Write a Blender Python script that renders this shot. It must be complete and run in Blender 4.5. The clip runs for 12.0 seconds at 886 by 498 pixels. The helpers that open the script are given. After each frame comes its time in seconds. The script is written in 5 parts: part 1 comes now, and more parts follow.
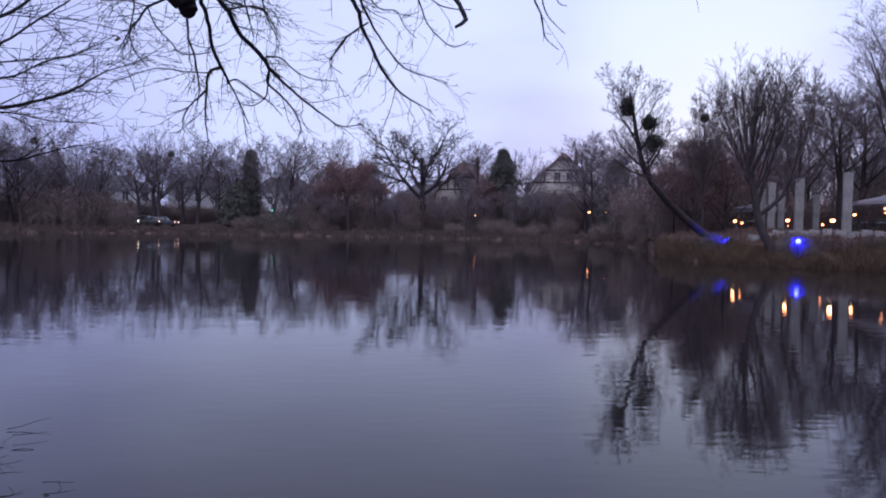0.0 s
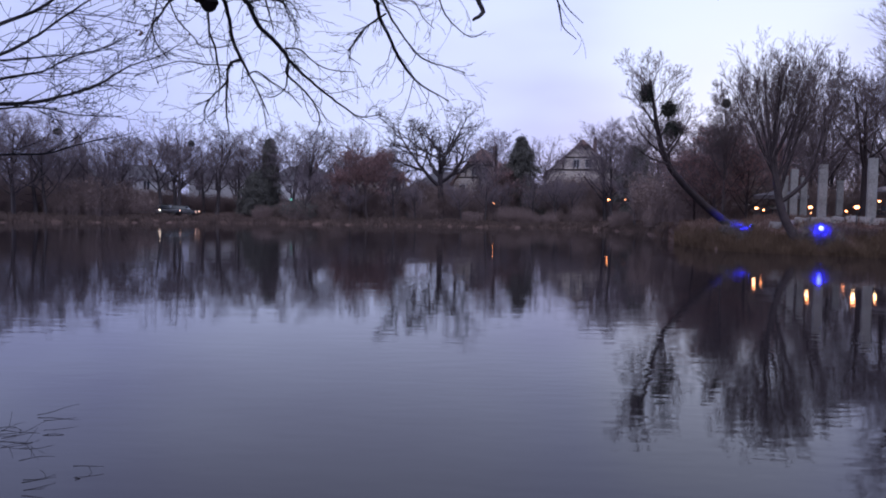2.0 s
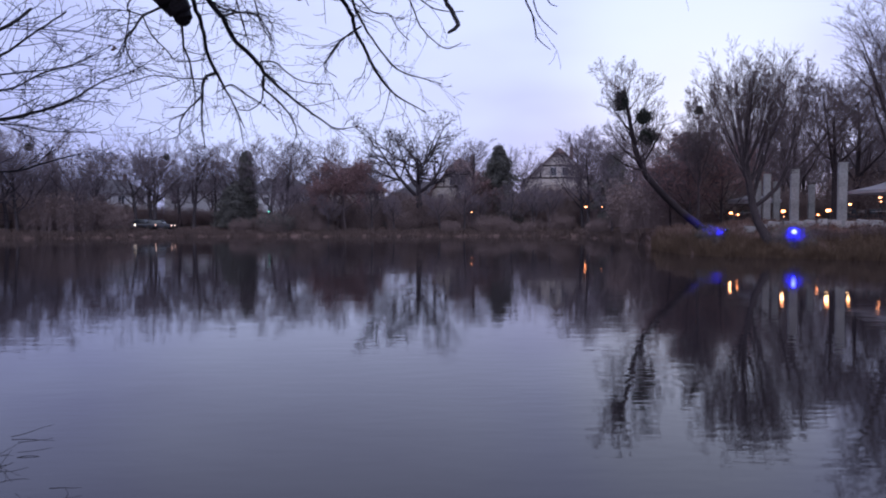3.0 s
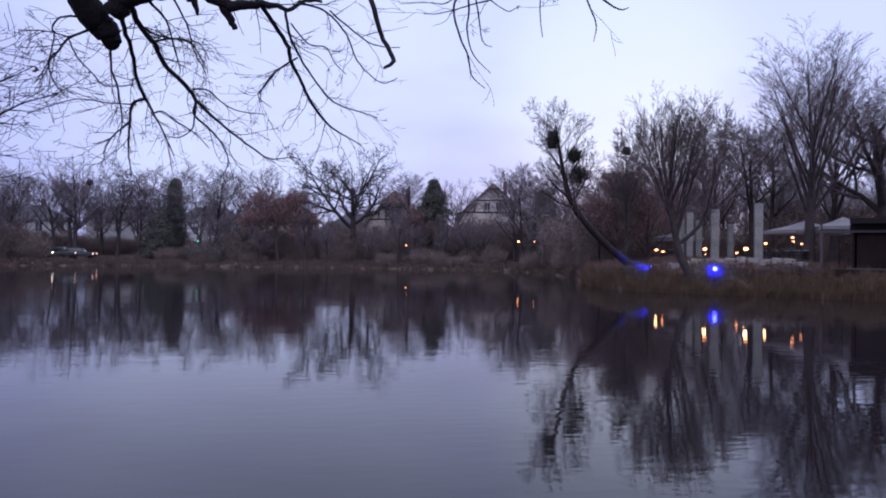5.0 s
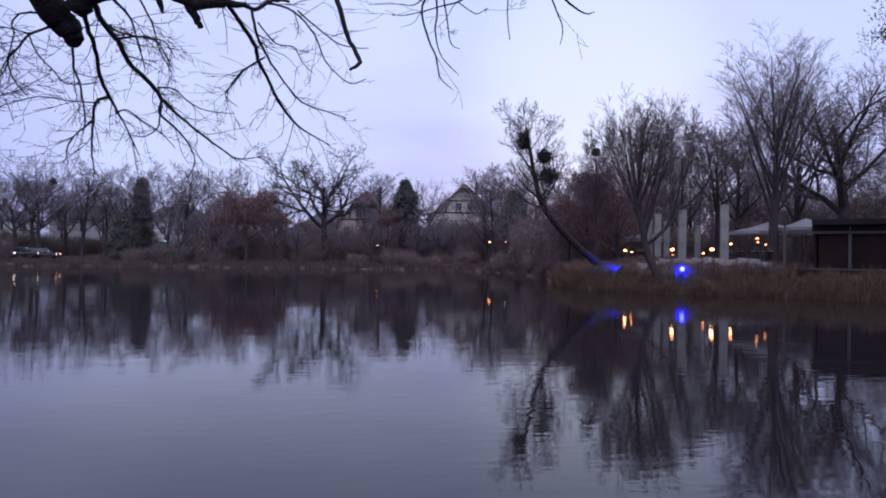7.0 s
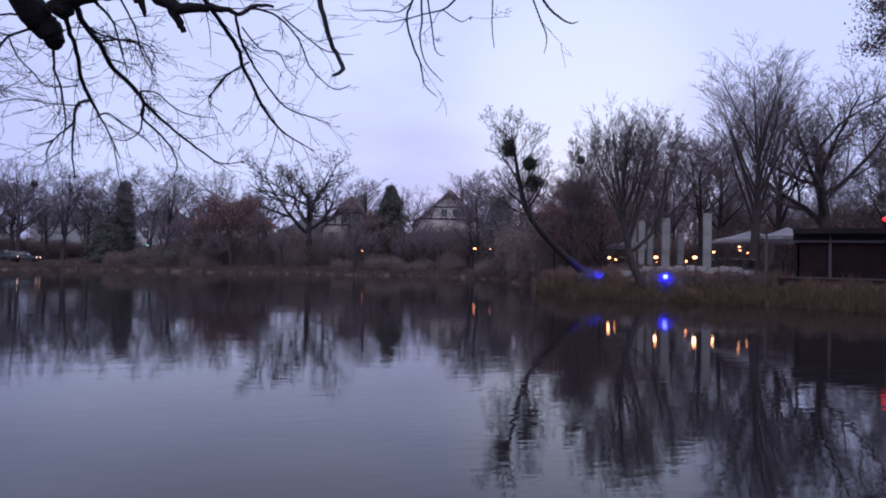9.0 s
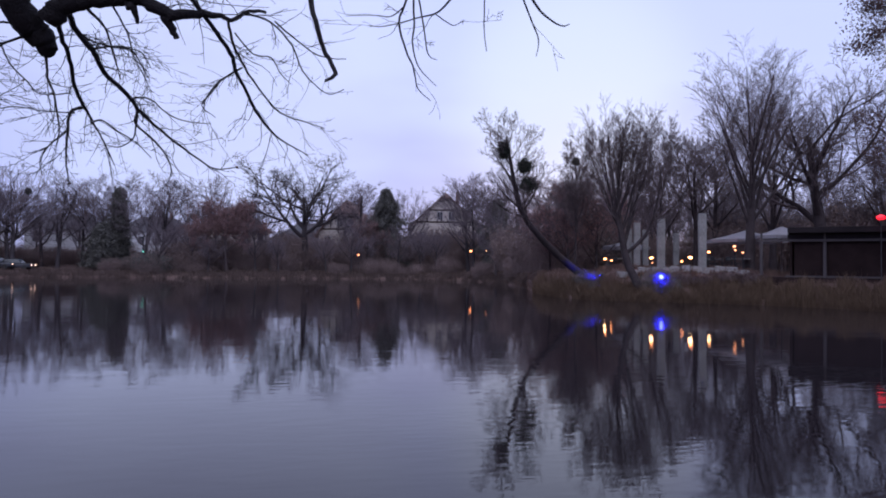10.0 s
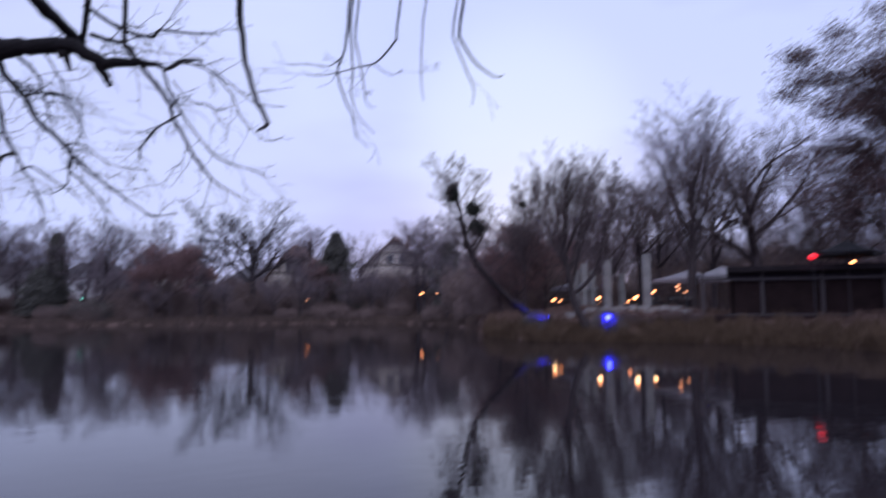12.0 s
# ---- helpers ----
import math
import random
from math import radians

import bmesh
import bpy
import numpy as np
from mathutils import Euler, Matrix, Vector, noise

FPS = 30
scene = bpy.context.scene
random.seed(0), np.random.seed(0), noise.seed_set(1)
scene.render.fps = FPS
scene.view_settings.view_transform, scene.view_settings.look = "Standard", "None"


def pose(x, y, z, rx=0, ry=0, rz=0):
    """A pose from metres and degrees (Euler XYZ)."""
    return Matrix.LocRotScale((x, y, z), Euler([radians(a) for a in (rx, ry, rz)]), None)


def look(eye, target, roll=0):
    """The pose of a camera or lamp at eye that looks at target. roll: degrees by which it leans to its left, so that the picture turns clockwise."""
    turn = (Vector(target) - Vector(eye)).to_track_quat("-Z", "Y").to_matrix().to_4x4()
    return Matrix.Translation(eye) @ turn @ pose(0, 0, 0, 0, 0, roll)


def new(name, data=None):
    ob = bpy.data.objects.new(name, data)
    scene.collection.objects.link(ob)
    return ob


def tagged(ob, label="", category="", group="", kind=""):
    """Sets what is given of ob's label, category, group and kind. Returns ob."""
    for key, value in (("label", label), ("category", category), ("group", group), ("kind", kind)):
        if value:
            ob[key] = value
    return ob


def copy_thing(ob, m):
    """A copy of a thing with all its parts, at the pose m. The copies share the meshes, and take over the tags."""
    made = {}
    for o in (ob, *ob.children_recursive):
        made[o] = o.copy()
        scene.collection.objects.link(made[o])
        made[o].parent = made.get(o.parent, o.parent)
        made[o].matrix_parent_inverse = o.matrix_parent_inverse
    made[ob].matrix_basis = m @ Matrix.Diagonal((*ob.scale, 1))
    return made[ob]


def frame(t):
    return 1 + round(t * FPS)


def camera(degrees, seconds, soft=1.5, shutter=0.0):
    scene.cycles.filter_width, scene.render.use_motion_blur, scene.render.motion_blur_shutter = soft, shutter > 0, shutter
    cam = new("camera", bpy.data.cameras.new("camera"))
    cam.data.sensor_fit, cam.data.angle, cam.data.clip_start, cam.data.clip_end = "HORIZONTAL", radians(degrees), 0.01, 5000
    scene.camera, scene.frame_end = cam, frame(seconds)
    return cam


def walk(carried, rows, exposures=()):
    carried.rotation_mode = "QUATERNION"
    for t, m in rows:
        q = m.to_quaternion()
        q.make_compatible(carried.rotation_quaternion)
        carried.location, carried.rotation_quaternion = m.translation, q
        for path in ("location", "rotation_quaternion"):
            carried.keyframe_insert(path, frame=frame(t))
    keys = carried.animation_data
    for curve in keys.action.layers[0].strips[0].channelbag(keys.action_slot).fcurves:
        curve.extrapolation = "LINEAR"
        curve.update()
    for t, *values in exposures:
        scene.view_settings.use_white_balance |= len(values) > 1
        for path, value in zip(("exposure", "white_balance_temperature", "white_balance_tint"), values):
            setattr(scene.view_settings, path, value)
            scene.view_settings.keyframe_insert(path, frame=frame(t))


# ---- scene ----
cam = camera(65.42, 12.0, soft=1.9, shutter=0.45)
walk(cam, [
    (0.00, pose(-0.007, 0.062, 1.970, 87.97, -1.16, -0.40)),
    (0.10, pose(-0.013, 0.059, 1.973, 87.54, -0.43, -0.33)),
    (0.20, pose(-0.019, 0.057, 1.976, 87.19, 1.05, -0.64)),
    (0.30, pose(-0.023, 0.053, 1.978, 87.15, 0.84, -0.78)),
    (0.50, pose(-0.035, 0.034, 1.987, 87.06, -0.27, -0.57)),
    (1.00, pose(-0.020, 0.017, 1.990, 86.91, -0.59, -0.14)),
    (1.50, pose(-0.006, 0.002, 1.983, 86.91, -0.91, 0.48)),
    (2.00, pose(-0.008, 0.008, 1.985, 86.95, -0.92, 1.10)),
    (2.50, pose(-0.014, 0.011, 1.989, 87.21, -0.27, 1.12)),
    (3.00, pose(-0.008, 0.002, 1.995, 87.76, 0.03, -0.66)),
    (3.20, pose(-0.004, 0.005, 1.998, 88.02, 0.09, -1.42)),
    (4.80, pose(-0.003, 0.006, 1.999, 90.46, -0.71, -5.78)),
    (5.00, pose(-0.000, 0.000, 2.000, 90.52, -0.83, -6.10)),
    (5.50, pose(0.009, -0.008, 2.000, 90.60, -0.81, -6.97)),
    (6.00, pose(0.014, -0.007, 2.001, 90.62, -1.00, -7.69)),
    (6.50, pose(0.020, -0.013, 2.004, 90.55, -0.96, -8.09)),
    (7.00, pose(0.026, -0.025, 2.004, 90.58, -0.83, -8.45)),
    (7.20, pose(0.029, -0.022, 1.998, 90.63, -0.70, -8.58)),
    (8.80, pose(0.041, -0.021, 2.006, 91.06, -1.11, -9.58)),
    (9.00, pose(0.043, -0.025, 2.011, 91.11, -1.22, -9.68)),
    (9.50, pose(0.048, -0.035, 2.010, 91.27, -1.08, -9.89)),
    (10.00, pose(0.051, -0.042, 2.011, 91.36, -0.57, -9.99)),
    (10.50, pose(0.052, -0.040, 2.012, 91.33, -0.24, -9.95)),
    (11.00, pose(0.061, -0.051, 2.013, 91.20, 0.67, -10.10)),
    (11.50, pose(0.070, -0.061, 2.013, 91.31, 0.51, -10.56)),
    (11.60, pose(0.076, -0.065, 2.013, 91.44, 0.34, -10.89)),
    (11.80, pose(0.101, -0.090, 2.020, 92.05, 0.17, -11.33)),
    (11.90, pose(0.118, -0.095, 2.025, 93.21, 0.15, -12.15)),
    (12.00, pose(0.137, -0.102, 2.031, 94.90, 0.26, -14.00)),
], exposures=((0.0, 0.12), (3.2, 0.12), (5.0, 0.09), (7.0, 0.0), (12.0, 0.0)))

# ---- world and light ----
world = bpy.data.worlds.new("dusk_sky")
scene.world = world
world.use_nodes = True
wn, wl = world.node_tree.nodes, world.node_tree.links
wn.clear()
w_out = wn.new("ShaderNodeOutputWorld")
w_bg = wn.new("ShaderNodeBackground")
w_sky = wn.new("ShaderNodeTexSky")
w_sky.sky_type, w_sky.sun_disc = "NISHITA", False
w_sky.sun_elevation, w_sky.sun_rotation = radians(6), radians(22)
w_co = wn.new("ShaderNodeTexCoord")
w_map = wn.new("ShaderNodeMapping")
w_map.inputs["Scale"].default_value = (1.6, 1.6, 4.5)
w_map.inputs["Location"].default_value = (0.35, 0.1, 0.6)
w_noise = wn.new("ShaderNodeTexNoise")
w_noise.inputs["Scale"].default_value = 1.5
w_noise.inputs["Detail"].default_value = 3.0
w_noise.inputs["Roughness"].default_value = 0.55
w_ramp = wn.new("ShaderNodeValToRGB")
w_ramp.color_ramp.elements[0].position = 0.28
w_ramp.color_ramp.elements[0].color = (0.405, 0.44, 0.78, 1)
w_mid = w_ramp.color_ramp.elements.new(0.42)
w_mid.color = (0.48, 0.53, 0.955, 1)
w_ramp.color_ramp.elements[2].position = 0.70
w_ramp.color_ramp.elements[2].color = (0.60, 0.685, 1.12, 1)
# thinner cloud where the sun went down
w_dot = wn.new("ShaderNodeVectorMath")
w_dot.operation = "DOT_PRODUCT"
gd = Vector((math.sin(radians(20.5)), math.cos(radians(20.5)), 0.245)).normalized()
w_dot.inputs[1].default_value = gd
w_glow = wn.new("ShaderNodeMapRange")
w_glow.interpolation_type = "SMOOTHERSTEP"
w_glow.inputs["From Min"].default_value = 0.978
w_glow.inputs["From Max"].default_value = 1.0
w_glow.inputs["To Max"].default_value = 0.66
w_mixg = wn.new("ShaderNodeMixRGB")
w_mixg.inputs["Color2"].default_value = (0.74, 0.845, 1.16, 1)
# a second thin place in the cloud, broader and fainter
w_dot2 = wn.new("ShaderNodeVectorMath")
w_dot2.operation = "DOT_PRODUCT"
w_dot2.inputs[1].default_value = Vector((math.sin(radians(-9)), math.cos(radians(-9)), 0.30)).normalized()
w_glow2 = wn.new("ShaderNodeMapRange")
w_glow2.interpolation_type = "SMOOTHERSTEP"
w_glow2.inputs["From Min"].default_value = 0.94
w_glow2.inputs["From Max"].default_value = 0.998
w_glow2.inputs["To Max"].default_value = 0.50
w_mixh = wn.new("ShaderNodeMixRGB")
w_mixh.inputs["Color2"].default_value = (0.72, 0.80, 1.16, 1)
w_mixs = wn.new("ShaderNodeMixRGB")
w_mixs.blend_type = "ADD"
w_mixs.inputs["Fac"].default_value = 0.006
wl.new(w_co.outputs["Generated"], w_map.inputs["Vector"])
wl.new(w_map.outputs["Vector"], w_noise.inputs["Vector"])
w_sep = wn.new("ShaderNodeSeparateXYZ")
w_rise = wn.new("ShaderNodeMath")
w_rise.operation = "MULTIPLY_ADD"
w_rise.inputs[1].default_value = 0.85
w_sum = wn.new("ShaderNodeMath")
w_sum.operation = "ADD"
w_sum.inputs[1].default_value = -0.13
wl.new(w_co.outputs["Generated"], w_sep.inputs["Vector"])
wl.new(w_sep.outputs["Z"], w_rise.inputs[0])
wl.new(w_noise.outputs["Fac"], w_rise.inputs[2])
w_side = wn.new("ShaderNodeMath")
w_side.operation = "MULTIPLY_ADD"
w_side.inputs[1].default_value = 0.16
wl.new(w_sep.outputs["X"], w_side.inputs[0])
wl.new(w_rise.outputs["Value"], w_side.inputs[2])
wl.new(w_side.outputs["Value"], w_sum.inputs[0])
wl.new(w_sum.outputs["Value"], w_ramp.inputs["Fac"])
wl.new(w_co.outputs["Generated"], w_dot.inputs[0])
wl.new(w_dot.outputs["Value"], w_glow.inputs["Value"])
wl.new(w_glow.outputs["Result"], w_mixg.inputs["Fac"])
wl.new(w_ramp.outputs["Color"], w_mixg.inputs["Color1"])
wl.new(w_co.outputs["Generated"], w_dot2.inputs[0])
wl.new(w_dot2.outputs["Value"], w_glow2.inputs["Value"])
wl.new(w_glow2.outputs["Result"], w_mixh.inputs["Fac"])
wl.new(w_mixg.outputs["Color"], w_mixh.inputs["Color1"])
wl.new(w_mixh.outputs["Color"], w_mixs.inputs["Color1"])
wl.new(w_sky.outputs["Color"], w_mixs.inputs["Color2"])
wl.new(w_mixs.outputs["Color"], w_bg.inputs["Color"])
w_bg.inputs["Strength"].default_value = 1.0
wl.new(w_bg.outputs["Background"], w_out.inputs["Surface"])

sun = new("sun", bpy.data.lights.new("sun", "SUN"))
sun.data.energy, sun.data.angle, sun.data.color = 1.3, radians(80), (0.9, 0.93, 1.0)
sun.matrix_world = look((-8, -34, 60), (0, 0, 0))


# ---- materials ----
def mat(name, color, rough=0.8, metal=0.0, vary=0.35, scale=3.0, bump=0.0, fine=40.0, color2=None, emit=None, power=0.0, spec=0.5, island=0.0):
    m = bpy.data.materials.new(name)
    m.use_nodes = True
    n, l = m.node_tree.nodes, m.node_tree.links
    b = n["Principled BSDF"]
    b.inputs["Roughness"].default_value = rough
    b.inputs["Metallic"].default_value = metal
    b.inputs["Specular IOR Level"].default_value = spec
    co = n.new("ShaderNodeTexCoord")
    n1 = n.new("ShaderNodeTexNoise")
    n1.inputs["Scale"].default_value = scale
    n1.inputs["Detail"].default_value = 4
    n2 = n.new("ShaderNodeTexNoise")
    n2.inputs["Scale"].default_value = fine
    n2.inputs["Detail"].default_value = 3
    l.new(co.outputs["Object"], n1.inputs["Vector"])
    l.new(co.outputs["Object"], n2.inputs["Vector"])
    add = n.new("ShaderNodeMath")
    add.operation = "ADD"
    l.new(n1.outputs["Fac"], add.inputs[0])
    l.new(n2.outputs["Fac"], add.inputs[1])
    last = add
    if island:
        geo = n.new("ShaderNodeNewGeometry")
        mi = n.new("ShaderNodeMath")
        mi.operation = "MULTIPLY_ADD"
        mi.inputs[1].default_value = island
        l.new(geo.outputs["Random Per Island"], mi.inputs[0])
        l.new(add.outputs[0], mi.inputs[2])
        last = mi
    rg = n.new("ShaderNodeMapRange")
    rg.inputs["From Min"].default_value = 0.65
    rg.inputs["From Max"].default_value = 1.35 + island
    l.new(last.outputs[0], rg.inputs["Value"])
    mx = n.new("ShaderNodeMixRGB")
    c2 = color2 or tuple(c * (1 + vary) for c in color)
    c1 = tuple(c * (1 - vary) for c in color) if color2 is None else color
    mx.inputs["Color1"].default_value = (*c1, 1)
    mx.inputs["Color2"].default_value = (*c2, 1)
    l.new(rg.outputs["Result"], mx.inputs["Fac"])
    l.new(mx.outputs["Color"], b.inputs["Base Color"])
    if bump:
        bp = n.new("ShaderNodeBump")
        bp.inputs["Strength"].default_value = bump
        bp.inputs["Distance"].default_value = 0.03
        l.new(add.outputs[0], bp.inputs["Height"])
        l.new(bp.outputs["Normal"], b.inputs["Normal"])
    if emit:
        b.inputs["Emission Color"].default_value = (*emit, 1)
        b.inputs["Emission Strength"].default_value = power
    return m


TWIG_BROWN = mat("young_twigs", (0.120, 0.092, 0.097), 0.9, vary=0.35, scale=0.8, fine=8, spec=0.12)
# far crowns: distance haze is put into the colour as a paler grey
TWIG_FAR = mat("hazed_twigs", (0.165, 0.132, 0.146), 0.95, vary=0.35, scale=0.6, fine=6, spec=0.12)
BARK_OAK = mat("oak_bark", (0.050, 0.040, 0.044), 0.9, vary=0.35, scale=0.8, fine=8, spec=0.12)
BARK = mat("bark", (0.056, 0.043, 0.045), 0.9, vary=0.4, scale=2, bump=0.6, fine=30, spec=0.12)
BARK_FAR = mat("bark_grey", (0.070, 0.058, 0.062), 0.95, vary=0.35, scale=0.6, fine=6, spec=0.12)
TANGLE = mat("bramble_stems", (0.14, 0.104, 0.102), 0.95, color2=(0.27, 0.200, 0.192), scale=0.25, fine=3, spec=0.12, island=0.5)
BARK_WARM = mat("bark_brown", (0.12, 0.09, 0.09), 0.95, vary=0.4, scale=0.8, fine=8, spec=0.12)
BARK_WET = mat("bark_wet", (0.017, 0.014, 0.016), 0.7, vary=0.4, scale=5, bump=0.8, fine=60, spec=0.12)
TWIG = mat("twig", (0.014, 0.012, 0.016), 0.85, vary=0.3, spec=0.12)
LEAF_RED = mat("leaf_russet", (0.18, 0.105, 0.105), 0.85, color2=(0.25, 0.145, 0.14), island=0.7, spec=0.2)
LEAF_BROWN = mat("leaf_brown", (0.155, 0.108, 0.100), 0.85, color2=(0.25, 0.175, 0.155), island=0.7, spec=0.2)
LEAF_OAK = mat("leaf_withered", (0.070, 0.042, 0.045), 0.9, color2=(0.12, 0.07, 0.068), island=0.7, spec=0.2)
LEAF_PURPLE = mat("leaf_dull_russet", (0.22, 0.118, 0.116), 0.9, color2=(0.31, 0.168, 0.16), island=0.7, spec=0.15)
LEAF_GREEN = mat("leaf_evergreen", (0.090, 0.086, 0.082), 0.95, color2=(0.135, 0.125, 0.112), spec=0.15, island=0.7)
MISTLE = mat("mistletoe_green", (0.032, 0.036, 0.030), 0.8, color2=(0.055, 0.058, 0.045), island=0.7, spec=0.2)
REED = mat("reed", (0.080, 0.051, 0.038), 0.9, color2=(0.150, 0.098, 0.064), scale=0.3, island=0.8, spec=0.12)
REED_BROWN = mat("dead_grass", (0.105, 0.066, 0.056), 0.9, color2=(0.175, 0.112, 0.092), scale=0.3, island=0.8, spec=0.12)
BANK_GRASS = mat("matted_grass", (0.078, 0.055, 0.050), 0.9, color2=(0.130, 0.092, 0.082), scale=0.2, island=0.8, spec=0.12)
GROUND = mat("leaf_littered_ground", (0.10, 0.064, 0.059), 0.95, color2=(0.165, 0.108, 0.093), scale=0.35, fine=5, bump=0.5, spec=0.12)
CONCRETE = mat("concrete", (0.245, 0.236, 0.232), 0.85, vary=0.36, scale=1.1, bump=0.3, fine=9)
STONE = mat("pale_stone", (0.28, 0.265, 0.26), 0.85, vary=0.3, scale=1.2, bump=0.3, fine=10)
CANVAS = mat("pale_canvas", (0.46, 0.43, 0.46), 0.8, vary=0.12, scale=1.0)
CANVAS_DARK = mat("dark_canvas", (0.035, 0.030, 0.032), 0.8, vary=0.2)
TIMBER = mat("dark_timber", (0.026, 0.016, 0.016), 0.95, vary=0.35, scale=1.5, bump=0.3, fine=20, spec=0.08)
TIMBER_GREY = mat("grey_timber", (0.07, 0.056, 0.058), 0.8, vary=0.3, scale=1.5, fine=20)
ROOF_FELT = mat("dark_roofing", (0.028, 0.022, 0.024), 0.9, vary=0.3, scale=1, spec=0.08)
PLASTER = mat("cream_plaster", (0.50, 0.43, 0.385), 0.9, vary=0.18, scale=0.5, fine=4)
PLASTER_WHITE = mat("white_plaster", (0.52, 0.51, 0.53), 0.9, vary=0.14, scale=0.4, fine=4)
TILE = mat("clay_roof_tiles", (0.135, 0.075, 0.066), 0.85, vary=0.3, scale=0.8, bump=0.5, fine=6)
SLATE = mat("slate_roof", (0.075, 0.070, 0.078), 0.8, vary=0.3, scale=0.8, fine=6)
PANE = mat("window_pane", (0.03, 0.032, 0.04), 0.08, vary=0.2, spec=0.6)
METAL = mat("dark_metal", (0.06, 0.06, 0.065), 0.45, 0.7, vary=0.2)
CAR_DARK = mat("dark_car_paint", (0.05, 0.05, 0.06), 0.3, 0.2, vary=0.1)
CAR_SILVER = mat("silver_car_paint", (0.30, 0.31, 0.33), 0.35, 0.5, vary=0.1)
RUBBER = mat("rubber", (0.02, 0.02, 0.02), 0.8)
GLOW_WARM = mat("warm_lamp_glass", (0.9, 0.7, 0.5), 0.4, vary=0.02, emit=(1.0, 0.29, 0.10), power=12)
GLOW_SMALL = mat("orange_lamp_glass", (0.9, 0.6, 0.4), 0.4, vary=0.02, emit=(1.0, 0.36, 0.17), power=5)
GLOW_BLUE = mat("blue_lamp_glass", (0.3, 0.3, 0.9), 0.3, vary=0.02, emit=(0.07, 0.08, 1.0), power=11)
GLOW_RED = mat("red_lamp_glass", (0.8, 0.1, 0.1), 0.4, vary=0.02, emit=(1.0, 0.012, 0.03), power=1.8)
GLOW_GREEN = mat("green_lamp_glass", (0.2, 0.8, 0.6), 0.4, vary=0.02, emit=(0.2, 0.9, 0.65), power=2)
GLOW_HEAD = mat("headlamp_glass", (0.9, 0.9, 0.9), 0.3, vary=0.02, emit=(1.0, 0.74, 0.55), power=10)
GLOW_DIM = mat("dim_headlamp_glass", (0.9, 0.9, 0.9), 0.3, vary=0.02, emit=(1.0, 0.55, 0.40), power=3.5)


def water_material():
    m = bpy.data.materials.new("lake_water")
    m.use_nodes = True
    n, l = m.node_tree.nodes, m.node_tree.links
    b = n["Principled BSDF"]
    b.inputs["Base Color"].default_value = (0.016, 0.0125, 0.0145, 1)
    b.inputs["Roughness"].default_value = 0.03
    b.inputs["IOR"].default_value = 1.30
    co = n.new("ShaderNodeTexCoord")
    heights = []
    for scale, stretch, detail in ((0.22, (1, 1.6, 1), 2), (3.2, (0.55, 1.5, 1), 2)):
        mp = n.new("ShaderNodeMapping")
        mp.inputs["Scale"].default_value = stretch
        nz = n.new("ShaderNodeTexNoise")
        nz.inputs["Scale"].default_value = scale
        nz.inputs["Detail"].default_value = detail
        l.new(co.outputs["Object"], mp.inputs["Vector"])
        l.new(mp.outputs["Vector"], nz.inputs["Vector"])
        heights.append(nz)
    # breeze patches, where the small ripples stand higher
    nz = n.new("ShaderNodeTexNoise")
    nz.inputs["Scale"].default_value = 0.09
    nz.inputs["Detail"].default_value = 2
    l.new(co.outputs["Object"], nz.inputs["Vector"])
    patch = n.new("ShaderNodeMapRange")
    patch.inputs["From Min"].default_value = 0.42
    patch.inputs["From Max"].default_value = 0.62
    patch.inputs["To Min"].default_value = 0.45
    patch.inputs["To Max"].default_value = 1.0
    l.new(nz.outputs["Fac"], patch.inputs["Value"])
    b1 = n.new("ShaderNodeBump")
    b1.inputs["Strength"].default_value = 1.0
    b1.inputs["Distance"].default_value = 0.008
    l.new(heights[0].outputs["Fac"], b1.inputs["Height"])
    b2 = n.new("ShaderNodeBump")
    b2.inputs["Distance"].default_value = 0.0034
    l.new(patch.outputs["Result"], b2.inputs["Strength"])
    l.new(heights[1].outputs["Fac"], b2.inputs["Height"])
    l.new(b1.outputs["Normal"], b2.inputs["Normal"])
    l.new(b2.outputs["Normal"], b.inputs["Normal"])
    return m


WATER = water_material()


# ---- mesh helpers ----
def spot(b, d):
    """Plan place at bearing b (degrees, clockwise from +y) and distance d."""
    return d * math.sin(radians(b)), d * math.cos(radians(b))


def raw_mesh(name, verts, faces, material, smooth=False):
    """A mesh from an (n, 3) array and an (m, k) array of indices."""
    verts, faces = np.asarray(verts, dtype=np.float32), np.asarray(faces, dtype=np.int32)
    me = bpy.data.meshes.new(name)
    k = faces.shape[1]
    me.vertices.add(len(verts))
    me.vertices.foreach_set("co", verts.ravel())
    me.loops.add(faces.size)
    me.loops.foreach_set("vertex_index", faces.ravel())
    me.polygons.add(len(faces))
    me.polygons.foreach_set("loop_start", np.arange(0, faces.size, k, dtype=np.int32))
    me.polygons.foreach_set("use_smooth", np.full(len(faces), smooth))
    me.update(calc_edges=True)
    me.materials.append(material)
    return me


def place_part(name, me, parent, label=""):
    ob = new(name, me)
    ob.parent = parent
    return tagged(ob, label) if label else ob


def part(name, bm, material, parent, label=""):
    me = bpy.data.meshes.new(name)
    bm.normal_update()
    bm.to_mesh(me)
    bm.free()
    me.materials.append(material)
    return place_part(name, me, parent, label)


def thing(name, label, category, m=None, group="", kind=""):
    ob = new(name)
    ob.empty_display_size = 0.1
    if m is not None:
        ob.matrix_basis = m
    return tagged(ob, label, category, group, kind)


